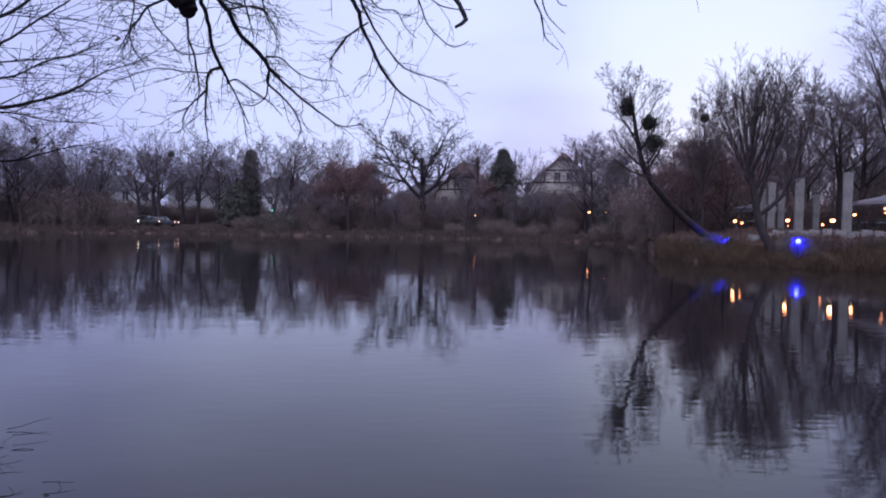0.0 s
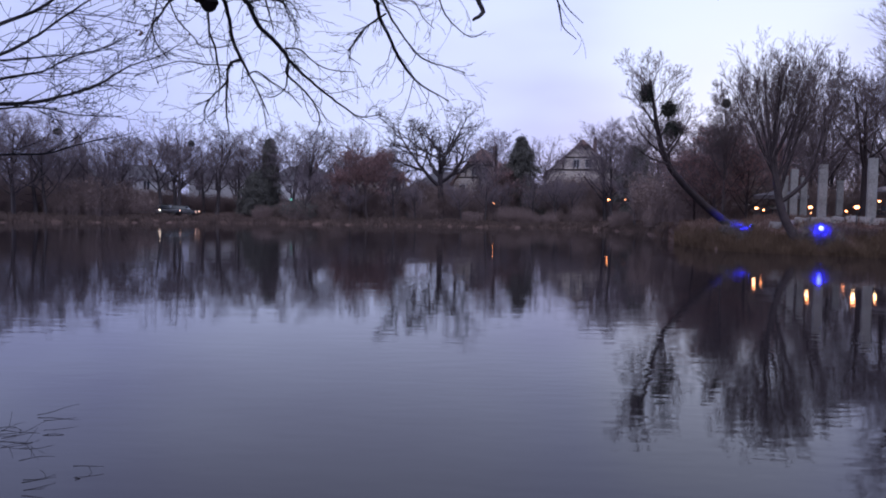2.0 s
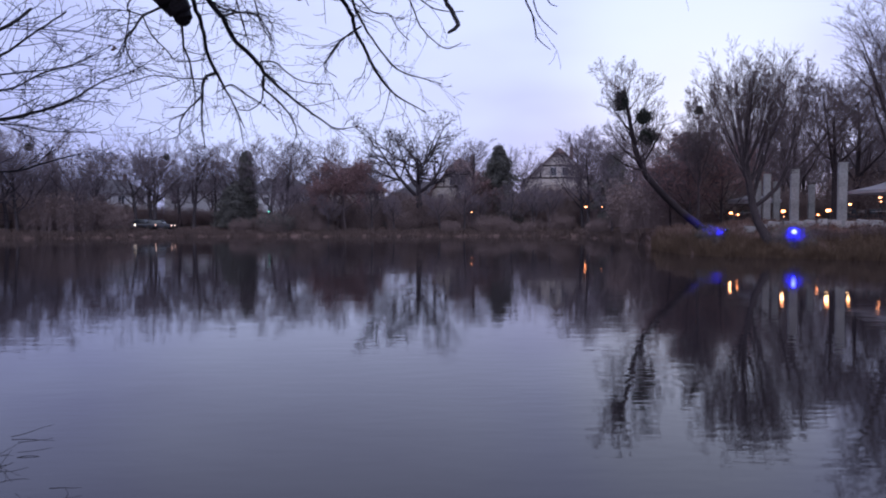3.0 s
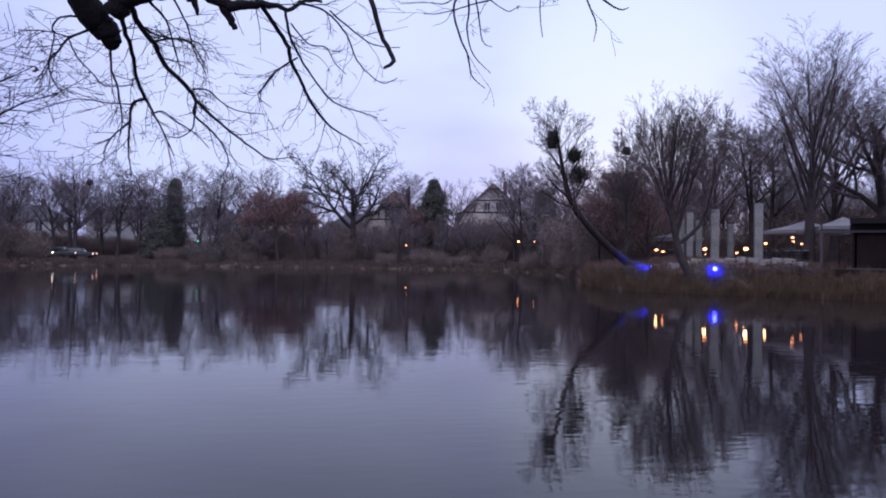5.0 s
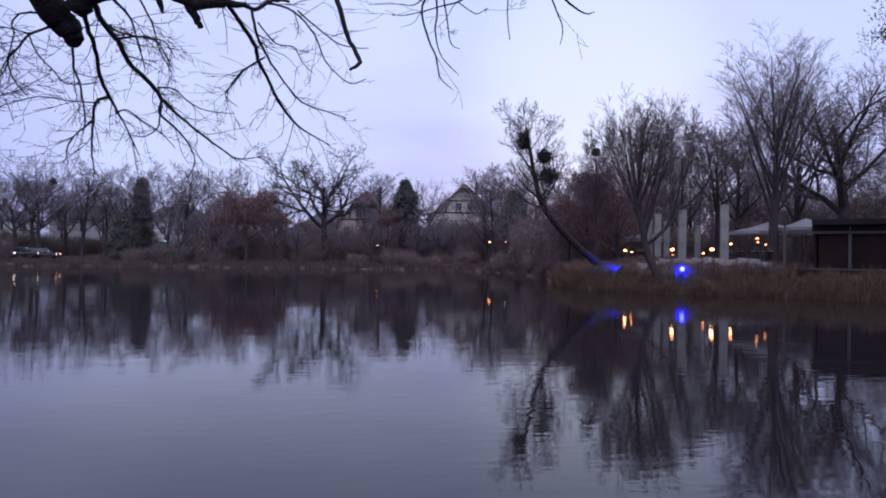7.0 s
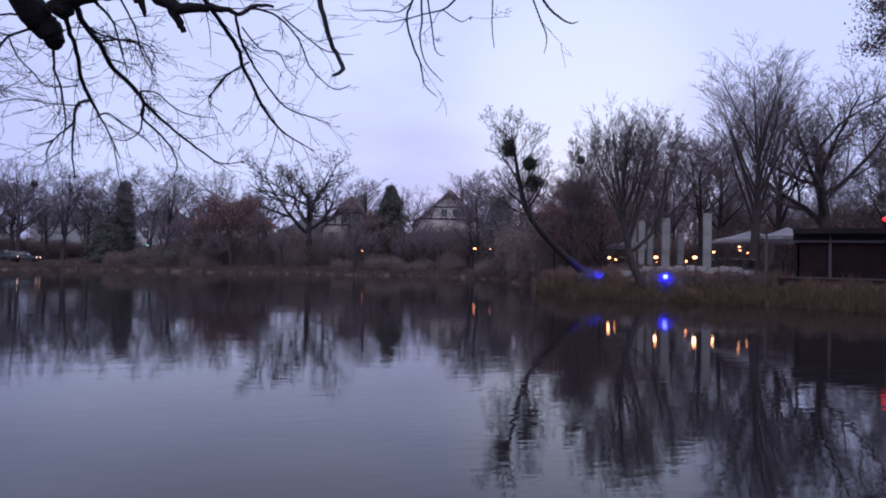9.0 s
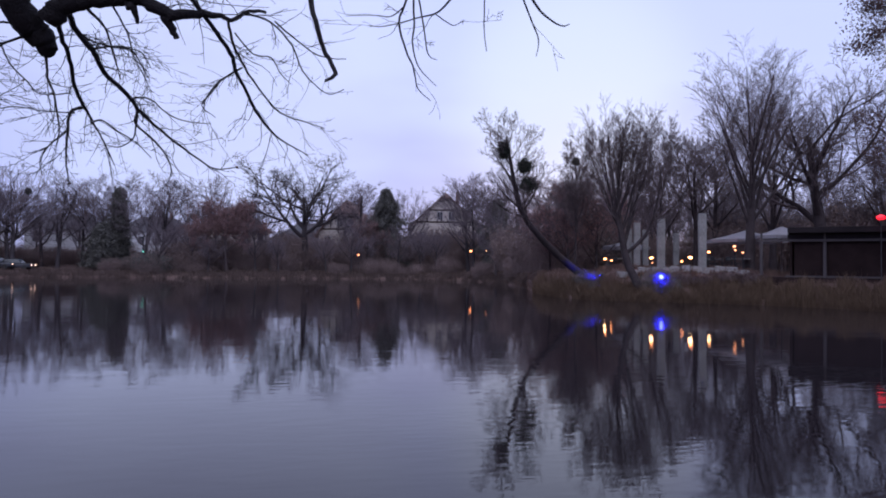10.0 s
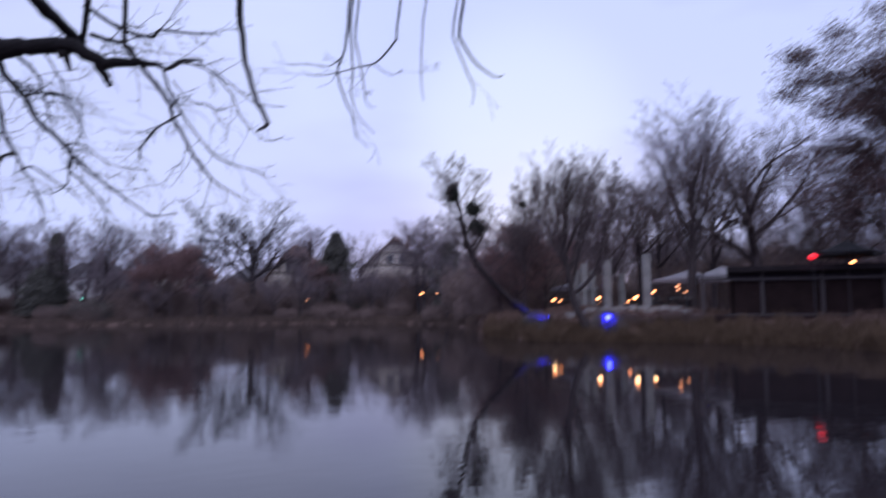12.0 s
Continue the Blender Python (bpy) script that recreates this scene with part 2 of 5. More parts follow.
def box(bm, x0, x1, y0, y1, z0, z1, bevel=0.0):
    r = bmesh.ops.create_cube(bm, size=1)
    vs = r["verts"]
    for v in vs:
        v.co = Vector((x0 + (v.co.x + 0.5) * (x1 - x0), y0 + (v.co.y + 0.5) * (y1 - y0), z0 + (v.co.z + 0.5) * (z1 - z0)))
    if bevel:
        bmesh.ops.bevel(bm, geom=list({e for v in vs for e in v.link_edges}), offset=bevel, segments=1, affect="EDGES")
    return bm


def boxed(x0, x1, y0, y1, z0, z1, bevel=0.0):
    return box(bmesh.new(), x0, x1, y0, y1, z0, z1, bevel)


def lathe(bm, profile, sides=16, cx=0.0, cy=0.0):
    """A turned form from (radius, height) pairs."""
    rings = []
    for r, z in profile:
        rings.append([bm.verts.new((cx + r * math.cos(2 * math.pi * i / sides), cy + r * math.sin(2 * math.pi * i / sides), z)) for i in range(sides)])
    for a, b in zip(rings, rings[1:]):
        for i in range(sides):
            bm.faces.new((a[i], a[(i + 1) % sides], b[(i + 1) % sides], b[i]))
    bm.faces.new(list(reversed(rings[0])))
    bm.faces.new(rings[-1])
    return bm


def tubes(lines, sides):
    """Vertices and quads of tapered tubes along polylines of (points, radii)."""
    groups = {}
    for pts, rad in lines:
        groups.setdefault(len(pts), []).append((pts, rad))
    all_v, all_f, base = [], [], 0
    ang = np.arange(sides) * 2 * np.pi / sides
    for m, items in groups.items():
        p = np.array([i[0] for i in items], dtype=float)
        r = np.array([i[1] for i in items], dtype=float)
        d = np.gradient(p, axis=1)
        d /= np.linalg.norm(d, axis=2, keepdims=True) + 1e-9
        ref = np.zeros_like(d)
        mean = p[:, -1] - p[:, 0]
        flat = np.abs(mean[:, 2]) > 0.8 * np.linalg.norm(mean, axis=1)
        ref[flat, :, 0] = 1
        ref[~flat, :, 2] = 1
        u = np.cross(d, ref)
        u /= np.linalg.norm(u, axis=2, keepdims=True) + 1e-9
        w = np.cross(d, u)
        ring = p[:, :, None, :] + r[:, :, None, None] * (u[:, :, None, :] * np.cos(ang)[None, None, :, None] + w[:, :, None, :] * np.sin(ang)[None, None, :, None])
        n = len(items)
        all_v.append(ring.reshape(-1, 3))
        idx = base + np.arange(n * m * sides).reshape(n, m, sides)
        a, b = idx[:, :-1, :], idx[:, 1:, :]
        q = np.stack([a, np.roll(a, -1, axis=2), np.roll(b, -1, axis=2), b], axis=-1)
        all_f.append(q.reshape(-1, 4))
        base += n * m * sides
    return np.concatenate(all_v), np.concatenate(all_f)


# ---- growing trees ----
class Style:
    def __init__(self, kids, angle, ratio, rise, wander, start, trunk=0.5, points=(6, 6, 5, 4, 3, 3), thin=0.55, droop=0.0):
        self.kids, self.angle, self.ratio, self.rise, self.wander = kids, angle, ratio, rise, wander
        self.start, self.trunk, self.points, self.thin, self.droop = start, trunk, points, thin, droop


OAK = Style((10, 8, 7, 5), (56, 44, 40, 36), (1.0, 0.52, 0.48, 0.55), (0.05, 0.11, 0.08, 0.06, 0.05), (0.06, 0.15, 0.12, 0.07, 0.05), (0.38, 0.18, 0.12, 0.1), trunk=0.50, points=(6, 7, 5, 4, 3), thin=0.6)
OLD_OAK = Style((11, 8, 7, 5), (64, 46, 44, 40), (0.92, 0.56, 0.5, 0.55), (0.05, 0.09, 0.08, 0.06, 0.05), (0.07, 0.26, 0.24, 0.18, 0.12), (0.34, 0.18, 0.12, 0.1), trunk=0.58, points=(7, 8, 6, 4, 3), thin=0.62)
BIG_OAK = Style((9, 7, 7, 5), (62, 46, 42, 38), (0.95, 0.5, 0.46, 0.5), (0.05, 0.12, 0.09, 0.06, 0.05), (0.05, 0.16, 0.15, 0.12, 0.10), (0.36, 0.22, 0.15, 0.1), trunk=0.6, points=(7, 8, 6, 4, 3), thin=0.78)
ASH = Style((13, 8, 6, 5), (38, 36, 34, 32), (0.50, 0.5, 0.5, 0.6), (0.05, 0.13, 0.12, 0.10, 0.08), (0.05, 0.10, 0.09, 0.06, 0.05), (0.22, 0.15, 0.12, 0.1), trunk=0.88, points=(7, 6, 5, 4, 3))
BROOM = Style((16, 7, 6, 4), (23, 24, 25, 26), (0.70, 0.55, 0.5, 0.55), (0.04, 0.10, 0.09, 0.08, 0.07), (0.03, 0.06, 0.06, 0.05, 0.04), (0.08, 0.22, 0.2, 0.15), trunk=0.76, points=(7, 6, 5, 4, 3), thin=0.5)



TALL_FAN = Style((19, 8, 5, 4), (18, 17, 18, 18), (0.85, 0.42, 0.5, 0.65), (0.03, 0.05, 0.07, 0.08, 0.07), (0.03, 0.03, 0.04, 0.04, 0.03), (0.26, 0.25, 0.15, 0.15), trunk=0.62, points=(7, 7, 5, 4, 3), thin=0.45)


def finer(st, kids, angle=24):
    """The same habit with one more order of twigs."""
    return Style(st.kids + (kids,), st.angle + (angle,), st.ratio + (0.75,), st.rise[:3] + (0.03, 0.02, 0.02), st.wander[:3] + (0.03, 0.02, 0.02), st.start + (0.1,), st.trunk, st.points + (3,), st.thin)


def unit(x, y, z):
    k = math.sqrt(x * x + y * y + z * z) + 1e-9
    return x / k, y / k, z / k


def turned(d, angle, azimuth):
    """The direction d bent by angle towards a side."""
    ax = (0.0, 0.0, 1.0) if abs(d[2]) < 0.9 else (1.0, 0.0, 0.0)
    u = unit(d[1] * ax[2] - d[2] * ax[1], d[2] * ax[0] - d[0] * ax[2], d[0] * ax[1] - d[1] * ax[0])
    w = (d[1] * u[2] - d[2] * u[1], d[2] * u[0] - d[0] * u[2], d[0] * u[1] - d[1] * u[0])
    c, s, ca, sa = math.cos(angle), math.sin(angle), math.cos(azimuth), math.sin(azimuth)
    return tuple(c * d[i] + s * (ca * u[i] + sa * w[i]) for i in range(3))


def children(out, rng, pts, rad, length, level, st, rmin):
    if level >= len(st.kids):
        return
    n = st.kids[level]
    m = len(pts)
    az = rng.uniform(0, 6.28)
    for j in range(n):
        s = st.start[level] + (1 - st.start[level]) * (j + rng.random()) / n
        f = min(s * (m - 1), m - 1.001)
        i = int(f)
        f -= i
        a, b = pts[i], pts[i + 1]
        p = [a[k] + (b[k] - a[k]) * f for k in range(3)]
        d = unit(b[0] - a[0], b[1] - a[1], b[2] - a[2])
        az += 2.4 + rng.uniform(-0.5, 0.5)
        ang = radians(st.angle[level]) * rng.uniform(0.65, 1.3)
        r = (rad[i] + (rad[i + 1] - rad[i]) * f) * st.thin * rng.uniform(0.8, 1.1)
        grow(out, rng, p, turned(d, ang, az), length * st.ratio[level] * rng.uniform(0.65, 1.15) * (1.15 - 0.45 * s), max(r, rmin), level + 1, st, rmin)


def grow(out, rng, p, d, length, r, level, st, rmin):
    m = st.points[level]
    step = length / (m - 1)
    wv = st.wander[min(level, len(st.wander) - 1)]
    up = st.rise[min(level, len(st.rise) - 1)]
    pts, rad = [tuple(p)], [r]
    for i in range(1, m):
        d = unit(d[0] + rng.uniform(-wv, wv), d[1] + rng.uniform(-wv, wv), d[2] + rng.uniform(-wv, wv) + up)
        p = (p[0] + d[0] * step, p[1] + d[1] * step, p[2] + d[2] * step)
        pts.append(p)
        rad.append(max(r * (1 - 0.72 * i / (m - 1)), rmin))
    out[level].append((pts, rad))
    children(out, rng, pts, rad, length, level, st, rmin)


def tree_lines(seed, st, height, spread=None, girth=0.30, rmin=0.012, lean=(0, 0)):
    """Branch lines of a bare tree, level by level, scaled to its height and crown width."""
    rng = random.Random(seed)
    out = [[] for _ in range(len(st.kids) + 1)]
    grow(out, rng, (0, 0, 0), unit(lean[0], lean[1], 1), height * st.trunk, girth, 0, st, rmin)
    top = max(q[2] for lines in out for pts, _ in lines for q in pts)
    wide = np.percentile([math.hypot(q[0], q[1]) for pts, _ in out[-1] for q in pts], 95)
    kz = height / top
    kx = kz if spread is None else 0.5 * spread / wide
    for lines in out:
        for i, (pts, rad) in enumerate(lines):
            lines[i] = ([(q[0] * kx, q[1] * kx, max(q[2] * kz, -0.3)) for q in pts], rad)
    return out


def flared(lines, girth):
    """The trunk line with a widened foot that goes into the ground."""
    pts, rad = lines[0]
    pts, rad = list(pts), list(rad)
    q = pts[0]
    nxt = pts[1]
    mid = tuple(q[i] + 0.15 * (nxt[i] - q[i]) for i in range(3))
    return [([(q[0], q[1], q[2] - 0.4), q, mid] + pts[1:], [girth * 1.7, girth * 1.35, girth] + rad[1:])]


def leaf_cloud(rng, points, size, jitter):
    """Small bent leaves (two quads each) round points."""
    n = len(points)
    c = np.asarray(points) + rng.normal(0, jitter, (n, 3))
    a = rng.normal(0, 1, (n, 3))
    a /= np.linalg.norm(a, axis=1, keepdims=True)
    b = np.cross(a, rng.normal(0, 1, (n, 3)))
    b /= np.linalg.norm(b, axis=1, keepdims=True) + 1e-9
    k = np.cross(a, b)
    s = size * rng.uniform(0.6, 1.4, (n, 1))
    v = np.stack([c - a * s, c - a * s * 0.1 + b * s * 0.5 + k * s * 0.15, c + a * s, c - a * s * 0.1 - b * s * 0.5 + k * s * 0.15], axis=1).reshape(-1, 3)
    i = np.arange(n)[:, None] * 4
    return v, np.concatenate([i + np.array([[0, 1, 2, 3]])], axis=0)


def bare_tree(name, label, seed, st, height, spread=None, girth=0.3, rmin=0.012, lean=(0, 0), bark=None, leaves=0, leaf=None, leaf_size=0.12, m=None, group="", clumps=0):
    tree = thing(name, label, "tree", m, group)
    lines = tree_lines(seed, st, height, spread, girth, rmin, lean)
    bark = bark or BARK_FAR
    v, f = tubes(flared(lines[0], girth), 9)
    place_part("trunk", raw_mesh("trunk", v, f, bark, True), tree)
    for line in lines[1]:
        v, f = tubes([line], 6)
        place_part("limb", raw_mesh("limb", v, f, bark, True), tree)
    a, b = tubes(lines[2], 4)
    c, d = tubes([x for lv in lines[3:] for x in lv], 3)
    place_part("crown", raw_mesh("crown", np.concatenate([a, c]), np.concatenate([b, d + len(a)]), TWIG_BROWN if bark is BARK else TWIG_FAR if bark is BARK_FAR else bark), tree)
    if leaves:
        rng = np.random.default_rng(seed)
        tips = np.array([q for lv in lines[3:] for pts, _ in lv for q in pts])
        if clumps:
            tips = tips[rng.integers(0, len(tips), clumps)]
        pick = tips[rng.integers(0, len(tips), leaves)]
        if clumps:
            pick = pick + rng.normal(0, 1, pick.shape) * np.array([0.42, 0.42, 0.16])
        v, f = leaf_cloud(rng, pick, leaf_size, leaf_size * 2.0)
        place_part("foliage", raw_mesh("foliage", v, f, leaf), tree)
    return tree


# ---- ground and lake ----
SHORE_B = [-90, -60, -40, -33, -20, -5, 6, 12, 15, 16.6, 18, 20, 22, 26, 33, 38, 43, 60, 90]
SHORE_D = [12, 60, 88, 95, 100, 96, 96, 90, 80, 63, 50, 45.0, 43.2, 42.5, 42.3, 41.3, 39.6, 30, 12]


def inside_lake(x, y):
    """Metres inside the shoreline; negative on land."""
    b, d = math.degrees(math.atan2(x, y)), math.hypot(x, y)
    near = y - 0.9 - 0.25 * math.sin(x * 0.7) - max(0.0, -3 - x) * 1.2 - max(0.0, x - 6) * 0.4
    if abs(b) > 90:
        return -d
    far = float(np.interp(b, SHORE_B, SHORE_D)) - d
    far += 0.35 * math.sin(b * 2.3) + 0.25 * math.sin(b * 5.1 + 1)
    return min(far, near)


def ease(x, a, b):
    t = min(max((x - a) / (b - a), 0.0), 1.0)
    return t * t * (3 - 2 * t)


def ground_z(x, y):
    s = inside_lake(x, y)
    if s > 0:
        return -min(1.3, 0.05 + s * 0.35)
    o = -s
    b, d = math.degrees(math.atan2(x, y)), math.hypot(x, y)
    bumps = 0.10 * noise.noise(Vector((x * 0.25, y * 0.25, 0))) + 0.04 * noise.noise(Vector((x, y, 3)))
    z = 0.30 * ease(o, 0, 0.5) + 0.15 * ease(o, 0.5, 3) - 0.05
    if d < 15 or abs(b) > 90:
        return z + 0.3 * bumps
    right = ease(b, 15, 19)
    terrace = 0.32 * ease(o, 2.6, 4.6) * ease(b, 22, 24.5) * (1 - ease(b, 33.4, 34.8))
    z += terrace + right * (0.75 * ease(o, 0.5, 3.5) + 0.45 * ease(o, 3.5, 7)) + (1 - right) * (0.5 * ease(o, 1, 8) + 0.8 * ease(o, 6, 22))
    return z + bumps * ease(o, 0.2, 3)


def build_ground():
    dist = [0.0] + list(np.geomspace(0.4, 34, 55)) + list(np.arange(35, 62, 0.45)) + list(np.arange(62, 125, 0.9)) + list(np.geomspace(126, 4200, 26))
    bear = list(np.arange(-180, -42, 6.0)) + list(np.arange(-42, 50, 0.6)) + list(np.arange(50, 180, 6.0))
    verts = []
    for d in dist:
        for b in bear:
            x, y = spot(b, d)
            verts.append((x, y, ground_z(x, y)))
    nb = len(bear)
    idx = np.arange(len(verts)).reshape(len(dist), nb)
    a, c = idx[:-1], idx[1:]
    faces = np.stack([a, c, np.roll(c, -1, axis=1), np.roll(a, -1, axis=1)], axis=-1).reshape(-1, 4)
    faces = faces[:, ::-1]
    g = new("ground", raw_mesh("ground", verts, faces, GROUND, True))
    tagged(g, "brown leaf-littered lake bank with bare wet soil", "ground", kind="structure")


build_ground()
bm = bmesh.new()
bmesh.ops.create_circle(bm, cap_ends=True, segments=96, radius=190)
me = bpy.data.meshes.new("water")
bm.to_mesh(me)
bm.free()
me.materials.append(WATER)
tagged(new("water", me), "calm dark lake water mirroring the dusk sky", "water", kind="structure")


def on_ground(b, d, rz=0.0, dz=0.0, s=1.0):
    x, y = spot(b, d)
    return pose(x, y, ground_z(x, y) + dz, 0, 0, rz) @ Matrix.Scale(s, 4)


# ---- far shore trees ----
FAR_LABEL = "bare grey-brown park tree on the far bank"
oak = bare_tree("oak_tree", "wide-crowned bare oak with forked trunk on the far bank", 11, finer(BIG_OAK, 2), 17.8, 17.0, 0.66, 0.016, m=on_ground(-1.3, 104), bark=BARK_OAK)
far_kinds = [
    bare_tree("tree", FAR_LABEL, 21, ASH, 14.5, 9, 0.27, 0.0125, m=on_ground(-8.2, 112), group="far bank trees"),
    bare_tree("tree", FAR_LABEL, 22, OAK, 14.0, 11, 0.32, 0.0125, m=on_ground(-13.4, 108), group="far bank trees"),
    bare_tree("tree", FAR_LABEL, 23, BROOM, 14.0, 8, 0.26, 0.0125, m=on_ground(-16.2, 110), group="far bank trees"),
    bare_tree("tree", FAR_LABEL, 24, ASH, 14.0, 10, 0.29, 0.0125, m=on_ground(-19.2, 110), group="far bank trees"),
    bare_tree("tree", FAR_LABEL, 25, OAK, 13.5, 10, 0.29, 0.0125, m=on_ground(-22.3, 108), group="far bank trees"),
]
far_places = [
    # bearing, distance, height scale, kind
    (-34.5, 104, 1.0, 0), (-33.0, 101, 0.98, 3), (-31.6, 103, 0.98, 1), (-30.2, 103, 0.98, 4), (-28.6, 104, 0.96, 0), (-27.2, 104, 0.9, 1), (-26.2, 105, 0.84, 3),
    (-20.2, 113, 0.92, 1), (-17.6, 113, 1.0, 4), (-15.0, 112, 1.0, 0), (-12.2, 111, 1.03, 3), (-10.2, 112, 0.95, 1), (-6.2, 113, 0.98, 4),
    (-4.6, 114, 0.9, 1), (3.4, 114, 1.05, 3), (1.9, 117, 0.9, 0), (7.0, 112, 0.98, 1), (8.4, 106, 0.55, 4), (12.1, 101, 1.0, 3), (12.6, 98, 1.0, 0), (13.7, 97, 1.0, 2), (14.9, 98, 0.94, 3), (16.2, 97, 0.90, 0),
]
rng = random.Random(5)
for b, d, s, k in far_places:
    copy_thing(far_kinds[k], on_ground(b, d, rng.uniform(0, 360), 0, s) if s != 1 else on_ground(b, d, rng.uniform(0, 360)))
# a loose second row behind the first
for i in range(23):
    b = -37 + i * 2.4 + rng.uniform(-0.6, 0.6)
    if not 6.5 < b < 13.5:
        copy_thing(far_kinds[(0, 2, 3, 2, 4)[i % 5]], on_ground(b, rng.uniform(129, 137), rng.uniform(0, 360), 0, rng.uniform(0.6, 0.85)))
# the wood behind, row after row
for i in range(34):
    b = -40 + i * 1.75 + rng.uniform(-0.4, 0.4)
    copy_thing(far_kinds[rng.randrange(5)], on_ground(b, rng.uniform(140, 190), rng.uniform(0, 360), 0, rng.uniform(0.55, 0.8)))

for i in range(6):
    copy_thing(far_kinds[(2, 2, 0, 3)[i % 4]], on_ground(-37 + i * 1.9 + rng.uniform(-0.3, 0.3), rng.uniform(98, 108), rng.uniform(0, 360), 0, rng.uniform(0.62, 0.9)))
bare_tree("beech_tree", "slim beech with russet leaves before a villa", 32, ASH, 9.0, 6.5, 0.16, 0.012, m=on_ground(3.9, 106), bark=BARK_WARM, leaves=4200, leaf=LEAF_RED, leaf_size=0.10)
russet = bare_tree("beech_tree", "beech still holding russet leaves on the far bank", 31, OAK, 10.4, 10.5, 0.24, 0.012, m=on_ground(-7.4, 103), bark=BARK_WARM, leaves=16000, leaf=LEAF_RED, leaf_size=0.11)


def conifer(name, label, seed, height, spread, m, leaf):
    tree = thing(name, label, "tree", m)
    rng = np.random.default_rng(seed)
    r2 = random.Random(seed)
    v, f = tubes([([(0, 0, -0.3), (0.05, 0, height * 0.4), (0, 0.05, height * 0.98)], [0.28, 0.2, 0.03])], 8)
    place_part("trunk", raw_mesh("trunk", v, f, BARK, True), tree)
    lines, tips = [], []
    n = 150
    for i in range(n):
        h = height * (0.08 + 0.90 * i / n)
        u = i / n
        reach = 0.5 * spread * min(1.0, (1 - u) * 2.0) ** 0.8 * (0.75 + 0.25 * math.sin(u * 25)) * r2.uniform(0.4, 1.1) + 0.3
        a = i * 2.4 + r2.uniform(-0.3, 0.3)
        pts = [(math.cos(a) * reach * t, math.sin(a) * reach * t, h + reach * (0.25 * t - 0.35 * t * t)) for t in (0, 0.35, 0.7, 1.0)]
        lines.append((pts, [0.04, 0.03, 0.02, 0.01]))
        for t in np.linspace(0.3, 1.0, 8):
            q = (math.cos(a) * reach * t, math.sin(a) * reach * t, h + reach * (0.25 * t - 0.35 * t * t))
            tips.extend([q] * 34)
    v, f = tubes(lines, 3)
    place_part("crown", raw_mesh("crown", v, f, TWIG_BROWN), tree)
    v, f = leaf_cloud(rng, tips, 0.13, 0.24)
    place_part("foliage", raw_mesh("foliage", v, f, leaf), tree)
    return tree


conifer("fir_tree", "dark green fir with a broad tip", 41, 12.6, 8.2, on_ground(5.25, 107), LEAF_GREEN)
conifer("yew_tree", "dark evergreen yew beside bare trees", 42, 6.2, 4.6, on_ground(-16.3, 106), LEAF_GREEN)
conifer("ivy_tree", "tall ivy-clad trunk among bare trees", 44, 11.5, 3.2, on_ground(-15.2, 109), LEAF_GREEN)
conifer("ivy_tree", "ivy-covered dark tree on the bank", 43, 9.6, 6.0, on_ground(14.5, 95), LEAF_GREEN)


# ---- shrubs ----
def shrub(name, label, seed, height, width, leaf, leaves, m, group="bank shrubs", leaf_size=0.13):
    bush = thing(name, label, "shrub", m, group)
    rng = random.Random(seed)
    lines = []
    for i in range(260):
        a, r0 = rng.uniform(0, 6.28), width * 0.5 * math.sqrt(rng.random())
        x, y = math.cos(a) * r0, math.sin(a) * r0
        lean = rng.uniform(0.05, 0.8)
        h = height * rng.uniform(0.4, 1.1) * (1 - 0.3 * (r0 / width * 2) ** 2)
        pts = [(x + math.cos(a) * lean * h * 0.4 * t * t + rng.uniform(-0.08, 0.08), y + math.sin(a) * lean * h * 0.4 * t * t + rng.uniform(-0.08, 0.08), h * t - 0.15 * (t == 0)) for t in (0, 0.3, 0.6, 0.85, 1)]
        lines.append((pts, [0.022, 0.018, 0.014, 0.010, 0.007]))
        for k in range(8):
            j = rng.randrange(1, 4)
            q = pts[j]
            e = [(q[0], q[1], q[2])]
            dx, dy = rng.uniform(-1, 1), rng.uniform(-1, 1)
            for t in (0.5, 1.0):
                e.append((q[0] + dx * t * 0.16 * height, q[1] + dy * t * 0.16 * height, q[2] + t * rng.uniform(0.02, 0.22) * height))
            lines.append((e, [0.014, 0.010, 0.007]))
    v, f = tubes(lines, 3)
    place_part("crown", raw_mesh("crown", v, f, TANGLE), bush)
    if leaves:
        r2 = np.random.default_rng(seed)
        tips = np.array([q for pts, _ in lines for q in pts[1:]])
        v, f = leaf_cloud(r2, tips[r2.integers(0, len(tips), leaves)], leaf_size, 0.2)
        place_part("foliage", raw_mesh("foliage", v, f, leaf), bush)
    return bush


SHRUB_LABEL = "tangled leafless shrub with brown leaves on the bank"
shrub_kinds = [
    shrub("shrub", SHRUB_LABEL, 51, 3.2, 5.0, LEAF_BROWN, 1500, on_ground(-25, 104)),
    shrub("shrub", SHRUB_LABEL, 52, 4.2, 5.5, LEAF_BROWN, 1800, on_ground(-10, 104)),
    shrub("shrub", SHRUB_LABEL, 53, 5.5, 6.5, LEAF_BROWN, 3000, on_ground(4, 110)),
    shrub("shrub", "dark evergreen shrub beside the water", 54, 2.8, 4.5, LEAF_GREEN, 3000, on_ground(-12.9, 102)),
]
rng = random.Random(8)
